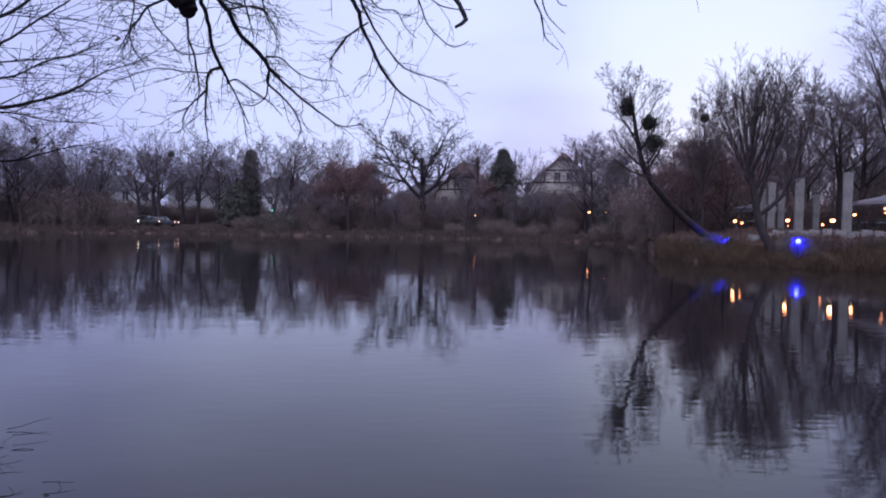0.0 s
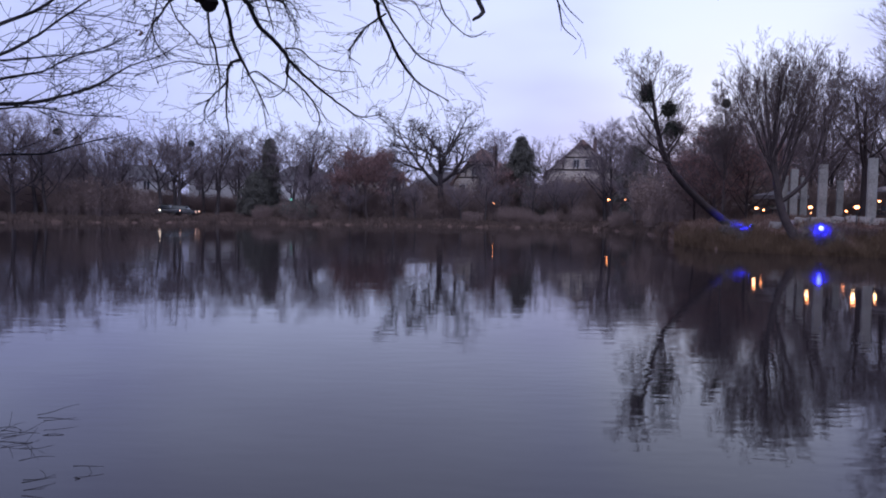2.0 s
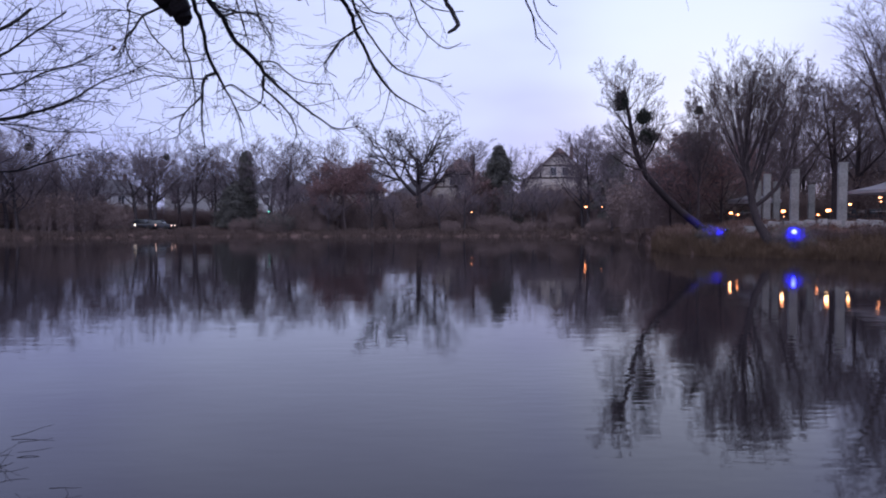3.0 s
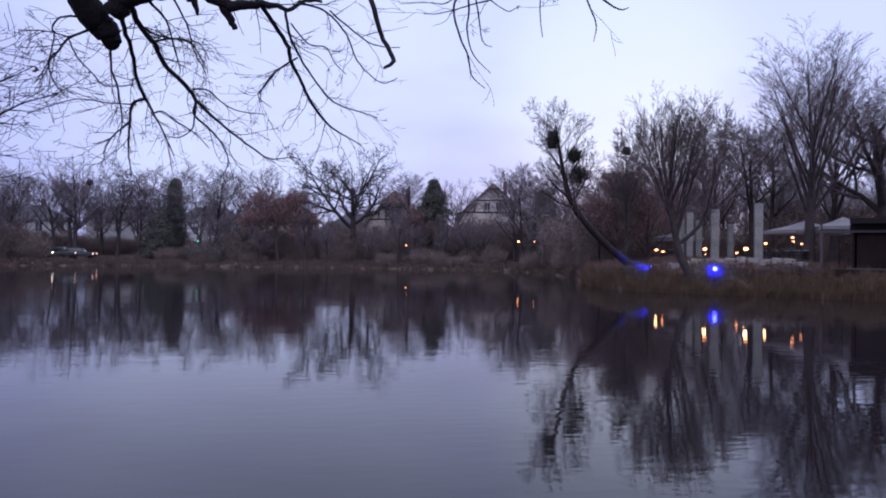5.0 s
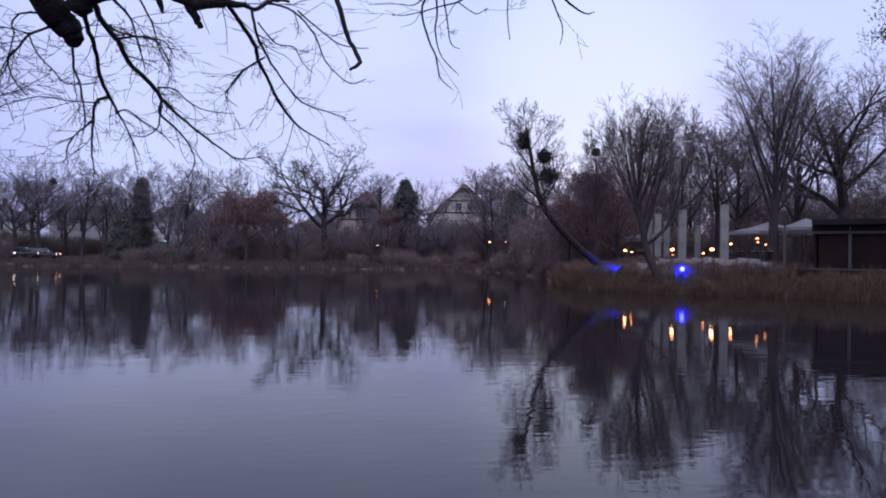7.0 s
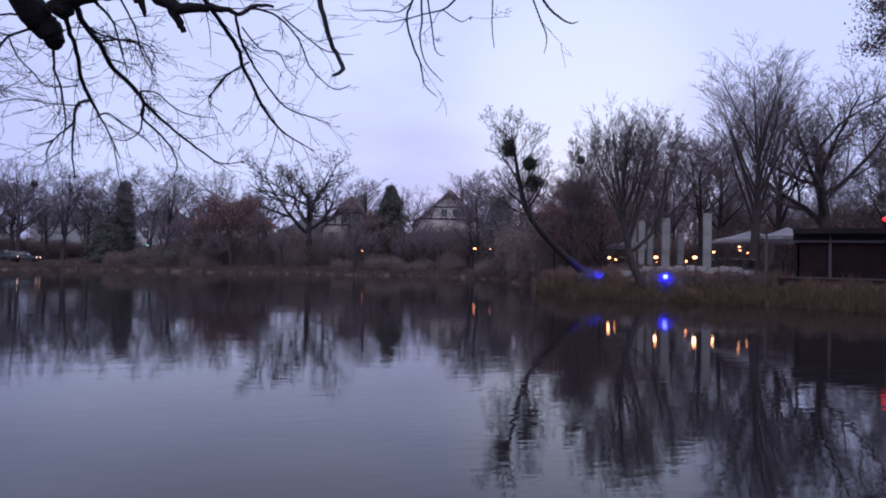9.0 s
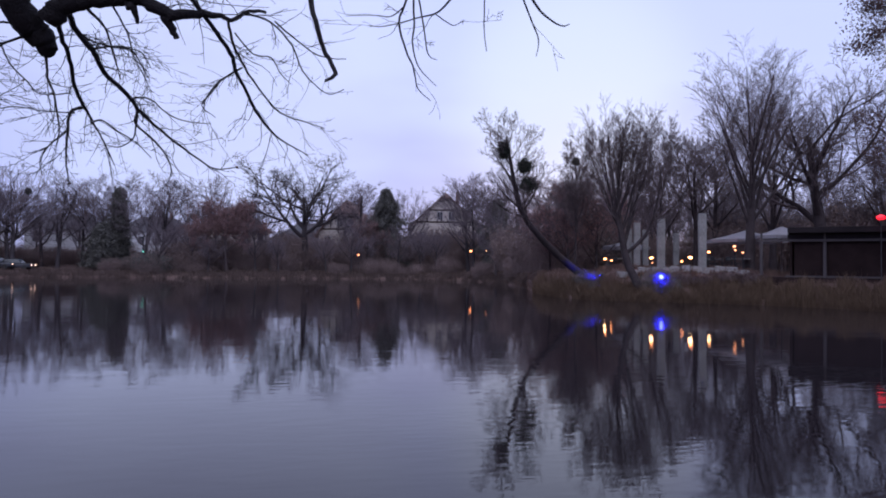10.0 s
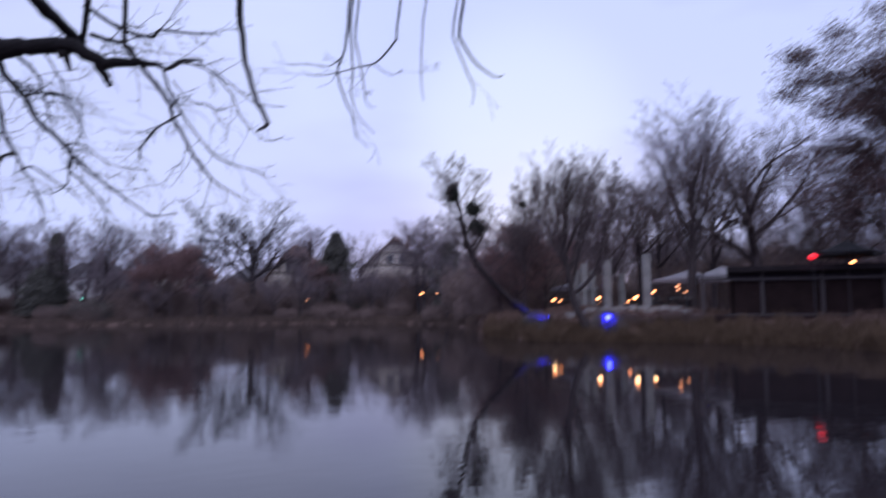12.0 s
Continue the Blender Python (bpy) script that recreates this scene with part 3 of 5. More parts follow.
# small dark trees close to the water
for b, o, k in ((-12.4, 4, 0.62), (-10.1, 6, 0.5), (-8.8, 3, 0.42), (-5.2, 5, 0.55), (-3.4, 4, 0.48), (0.4, 4, 0.5), (2.4, 5, 0.55), (3.8, 6, 0.45), (6.3, 5, 0.5), (8.2, 6, 0.52), (9.4, 7, 0.55), (14.4, 5, 0.6)):
    copy_thing(far_kinds[(1, 4, 0)[int(o) % 3]], on_ground(b, float(np.interp(b, SHORE_B, SHORE_D)) + o, b * 70, 0, k))
copy_thing(far_kinds[1], on_ground(-22.0, 107, 140, 0, 1.06))
copy_thing(far_kinds[4], on_ground(-23.3, 108, 40, 0, 1.04))
for b, d, k in ((7.6, 114, 1.0), (8.7, 115, 1.15), (9.7, 113, 1.1), (10.8, 115, 1.2), (11.8, 113, 1.1)):
    copy_thing(shrub_kinds[2], on_ground(b, d, b * 40, 0, k))
for i in range(14):
    copy_thing(shrub_kinds[rng.choice((1, 1, 2))], on_ground(-12 + i * 1.9 + rng.uniform(-0.5, 0.5), rng.uniform(104, 112), rng.uniform(0, 360), 0, rng.uniform(0.75, 1.1)))
for i in range(75):
    b = -38 + i * 0.76 + rng.uniform(-0.3, 0.3)
    s0 = float(np.interp(b, SHORE_B, SHORE_D))
    if b < 16.5:
        if rng.random() < 0.75:
            copy_thing(shrub_kinds[rng.choice((0, 1, 1, 1, 3))], on_ground(b, s0 + (rng.uniform(2.5, 9) if b > -18 else rng.uniform(14, 20)), rng.uniform(0, 360), 0, rng.uniform(0.3, 0.62) if b > -18 else rng.uniform(0.35, 0.95)))
        copy_thing(shrub_kinds[rng.choice((1, 2, 2))], on_ground(b + 0.3, s0 + rng.uniform(14, 24), rng.uniform(0, 360), 0, rng.uniform(0.55, 1.15) * (0.6 if -26 < b < -9 else 1.0)))

for i in range(9):
    copy_thing(shrub_kinds[rng.choice((1, 2, 2))], on_ground(-38 + i * 1.4 + rng.uniform(-0.2, 0.2), rng.uniform(101, 107), rng.uniform(0, 360), 0, rng.uniform(0.6, 1.0)))

# ---- trees on the near promontory ----
lean_pts = []
for b, d, z in ((22.16, 47.5, 0.78), (21.57, 46.6, 1.35), (19.63, 44.8, 2.64), (18.35, 43.4, 3.58), (17.10, 42.2, 4.62), (16.34, 41.3, 5.63), (15.90, 40.6, 6.92), (15.54, 40.2, 8.35), (15.24, 40.0, 9.49)):
    x, y = spot(b, d)
    lean_pts.append((x, y, z))


def leaning_tree():
    tree = thing("leaning_tree", "bare tree leaning far out over the water, with mistletoe", "tree")
    rad = [0.34, 0.27, 0.22, 0.20, 0.18, 0.16, 0.13, 0.09, 0.04]
    v, f = tubes([(lean_pts, rad)], 9)
    place_part("trunk", raw_mesh("trunk", v, f, BARK, True), tree)
    out = [[] for _ in range(6)]
    st = Style((20, 8, 5, 4, 2), (50, 34, 34, 32, 30), (0.30, 0.52, 0.52, 0.55, 0.6), (0.12, 0.11, 0.09, 0.05, 0.04), (0.1, 0.05, 0.05, 0.04, 0.04), (0.48, 0.2, 0.15, 0.1, 0.1), thin=0.42)
    rng = random.Random(62)
    children(out, rng, lean_pts, rad, 9.8, 0, st, 0.0055)
    for line in out[1]:
        v, f = tubes([line], 5)
        place_part("limb", raw_mesh("limb", v, f, BARK, True), tree)
    v, f = tubes([x for lv in out[2:] for x in lv], 3)
    place_part("crown", raw_mesh("crown", v, f, TWIG_BROWN), tree)


leaning_tree()


def mistletoe(seed, b, d, z, r, tall=1.0):
    ball = thing("mistletoe", "dense dark ball of mistletoe in bare branches", "plant", pose(*spot(b, d), z), "mistletoe balls")
    rng = random.Random(seed)
    lines, tips = [], []
    for i in range(240):
        d3 = unit(rng.gauss(0, 1), rng.gauss(0, 1), rng.gauss(0, 1))
        k = r * rng.uniform(0.6, 1.0)
        pts = [(d3[0] * k * t + rng.uniform(-0.03, 0.03), d3[1] * k * t + rng.uniform(-0.03, 0.03), d3[2] * k * t * tall) for t in (0, 0.5, 1)]
        lines.append((pts, [0.012, 0.009, 0.006]))
        tips += [pts[1], pts[2], pts[2]] * 3
    v, f = tubes(lines, 3)
    place_part("crown", raw_mesh("crown", v, f, MISTLE), ball)
    v, f = leaf_cloud(np.random.default_rng(seed), tips, 0.055, 0.09)
    place_part("foliage", raw_mesh("foliage", v, f, MISTLE), ball)


mistletoe(1, 15.03, 40.0, 8.74, 0.34, 1.6)
mistletoe(2, 16.75, 40.0, 7.79, 0.40)
mistletoe(3, 17.10, 40.0, 6.72, 0.46)
mistletoe(4, -21.1, 107, 11.3, 0.45)
mistletoe(5, 20.9, 52, 9.8, 0.13)
mistletoe(6, -30.2, 103, 11.6, 0.5)


def many_stemmed_tree():
    tree = thing("tree", "dense many-stemmed bare tree at the water's edge", "tree", group="promontory trees")
    course = [(*spot(b, d), z) for b, d, z in ((26.04, 43.8, 0.78), (25.65, 43.8, 1.29), (25.13, 43.8, 2.03), (24.77, 43.8, 3.06), (24.54, 43.8, 4.09), (24.34, 43.8, 5.29), (24.31, 43.8, 6.84), (24.37, 43.8, 8.56))]
    rad = [0.34, 0.27, 0.23, 0.21, 0.18, 0.15, 0.11, 0.06]
    v, f = tubes([(course, rad)], 9)
    place_part("trunk", raw_mesh("trunk", v, f, BARK, True), tree)
    out = [[] for _ in range(6)]
    rng = random.Random(72)
    side = [(*spot(b, d), z) for b, d, z in ((24.82, 43.8, 2.82), (25.58, 43.8, 3.27), (26.41, 43.8, 3.92), (27.02, 43.8, 4.94), (27.38, 43.8, 6.29), (27.60, 43.8, 7.81))]
    side_rad = [0.13, 0.12, 0.11, 0.09, 0.06, 0.03]
    out[1].append((side, side_rad))
    twigs = Style((0, 10, 6, 4, 2), (30, 26, 28, 28, 28), (1, 0.42, 0.5, 0.55, 0.65), (0, 0.05, 0.07, 0.05, 0.04), (0, 0.045, 0.04, 0.035, 0.03), (0.1, 0.25, 0.15, 0.1, 0.1))
    children(out, rng, side, side_rad, 5.0, 1, twigs, 0.0065)
    # stems fan out from the head of the trunk
    for i in range(19):
        a = i * 2.4
        lean = 0.10 + 0.42 * math.sqrt((i + 0.5) / 19)
        j = 3 + i % 4
        p = course[j]
        d = unit(math.cos(a) * lean, math.sin(a) * lean, 1)
        grow(out, rng, p, d, (10.6 - p[2]) * rng.uniform(0.74, 1.0), 0.075, 1, twigs, 0.0065)
    for line in out[1]:
        v, f = tubes([line], 5)
        place_part("limb", raw_mesh("limb", v, f, BARK, True), tree)
    v, f = tubes([x for lv in out[2:] for x in lv], 3)
    place_part("crown", raw_mesh("crown", v, f, TWIG_BROWN), tree)


many_stemmed_tree()
bare_tree("tree", "thin bare sapling rising from russet shrubs", 70, finer(ASH, 3), 10.2, 3.2, 0.10, 0.006, bark=BARK, m=on_ground(20.9, 52), group="promontory trees")
bare_tree("tree", "slender bare tree beside concrete columns", 72, finer(ASH, 3), 11.6, 5.5, 0.2, 0.0065, bark=BARK, m=on_ground(27.8, 57), group="promontory trees")
bare_tree("tree", "bare tree with crooked limbs behind columns", 73, finer(OAK, 3), 13.2, 8.5, 0.26, 0.0065, bark=BARK, m=on_ground(30.2, 60), group="promontory trees")
bare_tree("tree", "tall broom-shaped bare tree between parasols", 74, finer(TALL_FAN, 2), 15.8, 8.6, 0.36, 0.0065, bark=BARK, m=on_ground(34.0, 50), group="promontory trees")
bare_tree("tree", "tall broom-shaped bare tree behind parasols", 75, TALL_FAN, 16.6, 8.0, 0.32, 0.0065, bark=BARK, m=on_ground(35.6, 62), group="promontory trees")
bare_tree("oak_tree", "stout bare oak behind a flat-roofed pavilion", 76, finer(OLD_OAK, 3), 16.4, 12.0, 0.56, 0.0075, bark=BARK, m=on_ground(38.9, 57), group="promontory trees")
bare_tree("tree", "bare tree behind a flat-roofed pavilion", 77, finer(ASH, 3), 12.0, 8.0, 0.25, 0.007, bark=BARK, m=on_ground(42.5, 66), group="promontory trees")
bare_tree("tree", "bare tree with crooked limbs behind columns", 82, finer(ASH, 3), 14.0, 8.0, 0.28, 0.007, bark=BARK, m=on_ground(31.6, 66), group="promontory trees")
bare_tree("tree", "bare tree behind a flat-roofed pavilion", 85, finer(ASH, 3), 13.5, 9.0, 0.25, 0.007, bark=BARK, m=on_ground(45.0, 60), group="promontory trees")
bare_tree("tree", "bare tree behind a flat-roofed pavilion", 86, finer(BROOM, 2), 12.5, 9.0, 0.25, 0.007, bark=BARK, m=on_ground(48.0, 62), group="promontory trees")
bare_tree("oak_tree", "low oak still holding brown leaves beside the pavilion", 95, OAK, 12.5, 9.5, 0.28, 0.0065, bark=BARK, leaves=30000, leaf=LEAF_OAK, leaf_size=0.065, clumps=260, m=on_ground(48.6, 42), group="promontory trees")
bare_tree("oak_tree", "oak still holding brown leaves beside the pavilion", 78, OAK, 20.0, 13.5, 0.42, 0.0065, bark=BARK, leaves=95000, leaf=LEAF_OAK, leaf_size=0.065, clumps=760, m=on_ground(50.3, 40.5), group="promontory trees")
for seed, h, wd, b, d in ((79, 8.4, 7.0, 20.4, 55), (80, 7.6, 6.5, 22.6, 56), (84, 6.0, 6.0, 18.9, 58)):
    bare_tree("hornbeam", "low hornbeam holding russet leaves behind a leaning trunk", seed, finer(BROOM, 2), h, wd, 0.11, 0.006, bark=BARK, leaves=5000, leaf=LEAF_PURPLE, leaf_size=0.06, m=on_ground(b, d), group="promontory trees")
shrub("shrub", "brown shrub along a shaded bank", 81, 4.0, 6.0, LEAF_BROWN, 2600, on_ground(18.6, 60), leaf_size=0.09)
wood = [far_kinds[0], far_kinds[1], far_kinds[2], far_kinds[3], far_kinds[4]]
rng = random.Random(9)
for i in range(44):
    copy_thing(wood[rng.randrange(5)], on_ground(19 + i * 0.76 + rng.uniform(-0.4, 0.4), rng.uniform(68, 95), rng.uniform(0, 360), 0, rng.uniform(0.55, 0.85)))
for i in range(36):
    b = 18 + i * 0.85 + rng.uniform(-0.3, 0.3)
    copy_thing(shrub_kinds[rng.choice((1, 2, 2, 3))], on_ground(b, rng.uniform(66, 78), rng.uniform(0, 360), 0, rng.uniform(0.8, 1.25) * (0.55 if 25.5 < b < 32.5 else 1.0)))

# ---- terrace: columns, parasols, pavilion, lamps ----
def column(b, d, top, width, label="square weathered concrete column standing free on the terrace"):
    x, y = spot(b, d)
    g = ground_z(x, y)
    col = thing("column", label, "column", pose(x, y, g, 0, 0, -b + 8), "terrace columns")
    w = width / 2
    h = top - g
    part("shaft", boxed(-w, w, -w, w, 0.12, h - 0.06, 0.02), CONCRETE, col)
    part("plinth", boxed(-w - 0.06, w + 0.06, -w - 0.06, w + 0.06, -0.3, 0.12, 0.015), STONE, col)
    part("cap", boxed(-w - 0.015, w + 0.015, -w - 0.015, w + 0.015, h - 0.06, h, 0.01), CONCRETE, col)


for b, d, top, w in ((25.13, 55, 4.96, 0.42), (25.75, 54, 5.37, 0.45), (26.4, 55, 4.86, 0.42), (27.6, 48, 5.24, 0.47), (28.72, 58, 4.75, 0.42), (30.66, 48, 5.56, 0.48)):
    column(b, d, top, w)


def parasol(b, d, rim, peak, radius, cloth, label, tilt=0.0):
    x, y = spot(b, d)
    g = ground_z(x, y)
    par = thing("parasol", label, "parasol", pose(x, y, g, 0, 0, tilt), "terrace parasols")
    bm = bmesh.new()
    lathe(bm, [(0.32, 0), (0.32, 0.06), (0.05, 0.09), (0.03, 0.12)], 12)
    part("base_plate", bm, METAL, par)
    bm = bmesh.new()
    lathe(bm, [(0.028, 0.1), (0.028, peak - g + 0.04), (0.01, peak - g + 0.12)], 8)
    part("pole", bm, TIMBER_GREY, par)
    bm = bmesh.new()
    rings = []
    for t, zz in ((0.03, peak), (0.5, rim + (peak - rim) * 0.42), (1.0, rim)):
        rings.append([bm.verts.new((math.cos(i * math.pi / 4) * radius * t, math.sin(i * math.pi / 4) * radius * t, zz - g)) for i in range(8)])
    rings.append([bm.verts.new((v.co.x, v.co.y, v.co.z - 0.22)) for v in rings[-1]])
    for a, c in zip(rings, rings[1:]):
        for i in range(8):
            bm.faces.new((a[i], a[(i + 1) % 8], c[(i + 1) % 8], c[i]))
    bm.faces.new(rings[0])
    bmesh.ops.solidify(bm, geom=bm.faces[:], thickness=0.012)
    part("canopy", bm, cloth, par)
    for i in range(8):
        a = i * math.pi / 4
        v, f = tubes([([(0.03, 0, peak - g - 0.35), (math.cos(a) * radius * 0.5, math.sin(a) * radius * 0.5, rim + (peak - rim) * 0.38 - g), (math.cos(a) * radius * 0.98, math.sin(a) * radius * 0.98, rim - g - 0.03)], [0.012, 0.012, 0.01])], 4)
        place_part("rib", raw_mesh("rib", v, f, METAL), par)


parasol(24.9, 58, 3.66, 4.15, 2.0, CANVAS, "open pale canvas parasol on the terrace")
parasol(33.75, 54, 4.05, 4.72, 2.75, CANVAS, "open pale canvas parasol above lamplit tables")
parasol(36.2, 51, 4.20, 4.80, 1.75, CANVAS, "open pale canvas parasol beside the pavilion")
parasol(44.7, 45, 5.05, 5.75, 1.75, CANVAS_DARK, "open dark canvas parasol behind the pavilion")


def pavilion():
    x, y = spot(34.7, 45.2)
    x2, y2 = spot(47.5, 45.2)
    g = 1.45
    L = math.hypot(x2 - x, y2 - y)
    ang = math.degrees(math.atan2(y2 - y, x2 - x))
    pav = thing("pavilion", "flat-roofed dark timber pavilion with open posts", "pavilion", pose(x, y, g, 0, 0, ang))
    part("roof", boxed(1.55, L + 0.8, -0.6, 5.2, 2.62, 2.95, 0.02), ROOF_FELT, pav, "dark overhanging flat roof")
    part("beam", boxed(-0.1, L + 0.5, -0.09, 0.09, 2.14, 2.28, 0.01), TIMBER_GREY, pav)
    part("floor", boxed(-0.1, L + 0.5, -0.15, 5.0, -0.5, 0.06, 0.01), TIMBER, pav)
    part("rail", boxed(1.4, L + 0.5, -0.06, 0.06, 0.07, 0.17, 0.01), TIMBER_GREY, pav)
    # dark strip added for the shade between beam and roof
    part("dark_strip", boxed(1.5, L + 0.5, 0.1, 0.14, 2.285, 2.615), ROOF_FELT, pav)
    part("back_wall", boxed(1.7, L + 0.5, 4.6, 4.75, 0.06, 2.62), TIMBER, pav)
    part("side_wall", boxed(1.62, 1.74, 0.12, 4.6, 0.06, 2.62), TIMBER, pav)
    for px in (0.12, 3.42, 6.55, 9.6):
        if px < L + 0.4:
            part("post", boxed(px - 0.085, px + 0.085, -0.085, 0.085, -0.55, 2.14, 0.012), TIMBER_GREY, pav)
            part("strut", boxed(px - 0.05, px + 0.05, -0.05, 0.05, 2.28, 2.62), TIMBER_GREY, pav)
    # dark upright slats stand in for the shade of the open interior
    n = int((L - 1.8) / 0.28)
    for i in range(n):
        xx = 1.85 + i * 0.28
        part("dark_infill", boxed(xx, xx + 0.272, 0.20, 0.235, 0.17, 2.62), TIMBER, pav)


pavilion()


def terrace_wall():
    """Low dry-laid edging of pale stones before the columns."""
    wall = thing("terrace_wall", "low pale stone edging along the terrace", "wall")
    rng = random.Random(17)
    shapes = []
    for k in range(5):
        bm = boxed(-0.32, 0.32, -0.2, 0.2, -0.15, 0.26, 0.04)
        for v in bm.verts:
            v.co += Vector((rng.uniform(-0.05, 0.05), rng.uniform(-0.05, 0.05), rng.uniform(-0.05, 0.05)))
        me = bpy.data.meshes.new("stone")
        bm.to_mesh(me)
        bm.free()
        me.materials.append(STONE)
        shapes.append(me)
    b = 24.6
    while b < 34.2:
        x, y = spot(b, 46.4 + 1.6 * math.sin((b - 24) * 0.3))
        ob = place_part("stone", shapes[rng.randrange(5)], wall)
        ob.matrix_basis = pose(x, y, ground_z(x, y) + 0.12, 0, 0, -b + rng.uniform(-12, 12))
        b += 0.82


terrace_wall()


def cafe_table(b, d):
    x, y = spot(b, d)
    t = thing("cafe_table", "small round terrace table with a thin metal stem", "table", pose(x, y, ground_z(x, y)), "terrace tables")
    part("tabletop", lathe(bmesh.new(), [(0.36, 0.72), (0.38, 0.735), (0.36, 0.75)], 20), STONE, t)
    part("stem", lathe(bmesh.new(), [(0.03, 0.02), (0.03, 0.72)], 8), METAL, t)
    part("foot", lathe(bmesh.new(), [(0.24, -0.02), (0.24, 0.02), (0.05, 0.05)], 12), METAL, t)


for b, d in ((31.6, 50), (32.8, 50.5), (33.6, 49.5), (31.0, 52), (23.6, 53), (24.4, 54)):
    cafe_table(b, d)


def cafe_chair(b, d, turn):
    x, y = spot(b, d)
    c = thing("cafe_chair", "dark metal cafe chair on the terrace", "chair", pose(x, y, ground_z(x, y), 0, 0, turn), "terrace chairs")
    part("seat", boxed(-0.21, 0.21, -0.21, 0.21, 0.43, 0.46, 0.01), METAL, c)
    part("backrest", boxed(-0.2, 0.2, 0.19, 0.22, 0.6, 0.88, 0.01), METAL, c)
    for sx in (-0.19, 0.19):
        for sy in (-0.19, 0.2):
            part("leg", boxed(sx - 0.012, sx + 0.012, sy - 0.012, sy + 0.012, -0.02, 0.43 if sy < 0 else 0.88), METAL, c)


chair_rng = random.Random(33)
for b, d in ((31.2, 49.6), (31.9, 50.4), (32.4, 50.1), (33.1, 50.9), (33.3, 49.1), (33.9, 49.8), (30.7, 51.6), (31.3, 52.4), (23.3, 52.6), (23.9, 53.4)):
    cafe_chair(b, d, chair_rng.uniform(0, 360))


def lantern(b, d, z, r, glass, label, watts=0.0, color=(1, 0.6, 0.3)):
    x, y = spot(b, d)
    g = ground_z(x, y)
    lam = thing("lamp", label, "lamp", pose(x, y, g), "terrace lamps")
    h = z - g
    r *= 0.7
    part("post", lathe(bmesh.new(), [(0.07, -0.1), (0.06, 0.05), (0.025, 0.1), (0.022, h - r)], 10), METAL, lam)
    bm = bmesh.new()
    bmesh.ops.create_uvsphere(bm, u_segments=14, v_segments=10, radius=r, matrix=Matrix.Translation((0, 0, h)) @ Matrix.Diagonal((1.35, 1.35, 0.85, 1)))
    part("globe", bm, glass, lam)
    part("cap", lathe(bmesh.new(), [(r * 0.55, h + r * 0.86), (r * 0.5, h + r), (0.02, h + r * 1.25)], 10), METAL, lam)
    if watts:
        l = new("lamp_light", bpy.data.lights.new("lamp_light", "POINT"))
        l.data.energy, l.data.color, l.data.shadow_soft_size = watts, color, r
        l.location = (x, y, z - r * 2.2)


LAMP_LABEL = "lit warm globe lamp on a thin post"
for b, d, z, r, w in ((23.28, 51.4, 2.6, 0.115, 8), (23.78, 52, 2.49, 0.08, 0), (26.88, 45, 2.61, 0.12, 8), (26.9, 46, 2.3, 0.05, 0), (29.16, 50, 2.44, 0.08, 0), (29.8, 45, 2.64, 0.14, 10), (31.14, 52, 3.13, 0.10, 8), (12.33, 91.5, 3.93, 0.15, 0), (13.62, 89, 3.9, 0.08, 0), (3.05, 98, 3.35, 0.08, 0)):
    lantern(b, d, z, r, GLOW_WARM, LAMP_LABEL, w)
for b, d, z, r in ((32.96, 51, 3.5, 0.10), (33.0, 51.2, 3.25, 0.09), (33.55, 52, 3.1, 0.08), (37.34, 47.5, 3.3, 0.05), (30.4, 52, 3.1, 0.05)):
    lantern(b, d, z, r, GLOW_SMALL, "small reddish lit lamp under parasols")
lantern(45.0, 46.5, 4.6, 0.12, GLOW_WARM, LAMP_LABEL)
lantern(42.5, 44, 4.83, 0.24, GLOW_RED, "glowing red round lantern above the pavilion roof")


def flood(b, d, z, aim, r, watts, label, cone=150):
    x, y = spot(b, d)
    g = ground_z(x, y)
    m = look((x, y, z), aim)
    fl = thing("floodlight", label, "floodlight", pose(x, y, g), "blue floodlights")
    h = z - g
    part("spike", lathe(bmesh.new(), [(0.03, -0.15), (0.02, max(h - r, 0.05))], 8), METAL, fl)
    local = Matrix.Translation((0, 0, h)) @ m.to_3x3().to_4x4()
    bm = lathe(bmesh.new(), [(r * 0.6, 0.16), (r * 1.05, 0.10), (r * 1.05, -0.02), (r * 0.98, -0.02)], 16)
    bm.transform(local)
    part("housing", bm, METAL, fl)
    bm = lathe(bmesh.new(), [(r * 0.94, -0.021), (r * 0.94, -0.034), (r * 0.6, -0.05)], 16)
    bm.transform(local)
    part("lens", bm, GLOW_BLUE, fl, "glowing blue lens")
    l = new("floodlight_beam", bpy.data.lights.new("floodlight_beam", "SPOT"))
    l.data.energy, l.data.color, l.data.spot_size, l.data.spot_blend, l.data.shadow_soft_size = watts, (0.004, 0.008, 1.0), radians(cone), 0.6, 0.06
    l.matrix_world = Matrix.Translation(m.to_3x3() @ Vector((0, 0, -0.12))) @ m


flood(27.63, 43.3, 1.43, (2, 4, 0.6), 0.14, 60, "blue floodlight on the bank facing the water")
flood(22.98, 44.6, 1.51, (*spot(21.6, 45.3), 1.35), 0.09, 300, "small blue floodlight aimed at a leaning trunk", 90)

for b, d, h, seed in ((22.45, 45.0, 0.62, 87), (22.05, 45.2, 0.8, 88), (21.7, 45.4, 0.7, 96)):
    shrub("bramble", "low bramble lit blue beside a leaning trunk", seed, h, 1.1, LEAF_GREEN, 1500, on_ground(b, d), "brambles", 0.045)

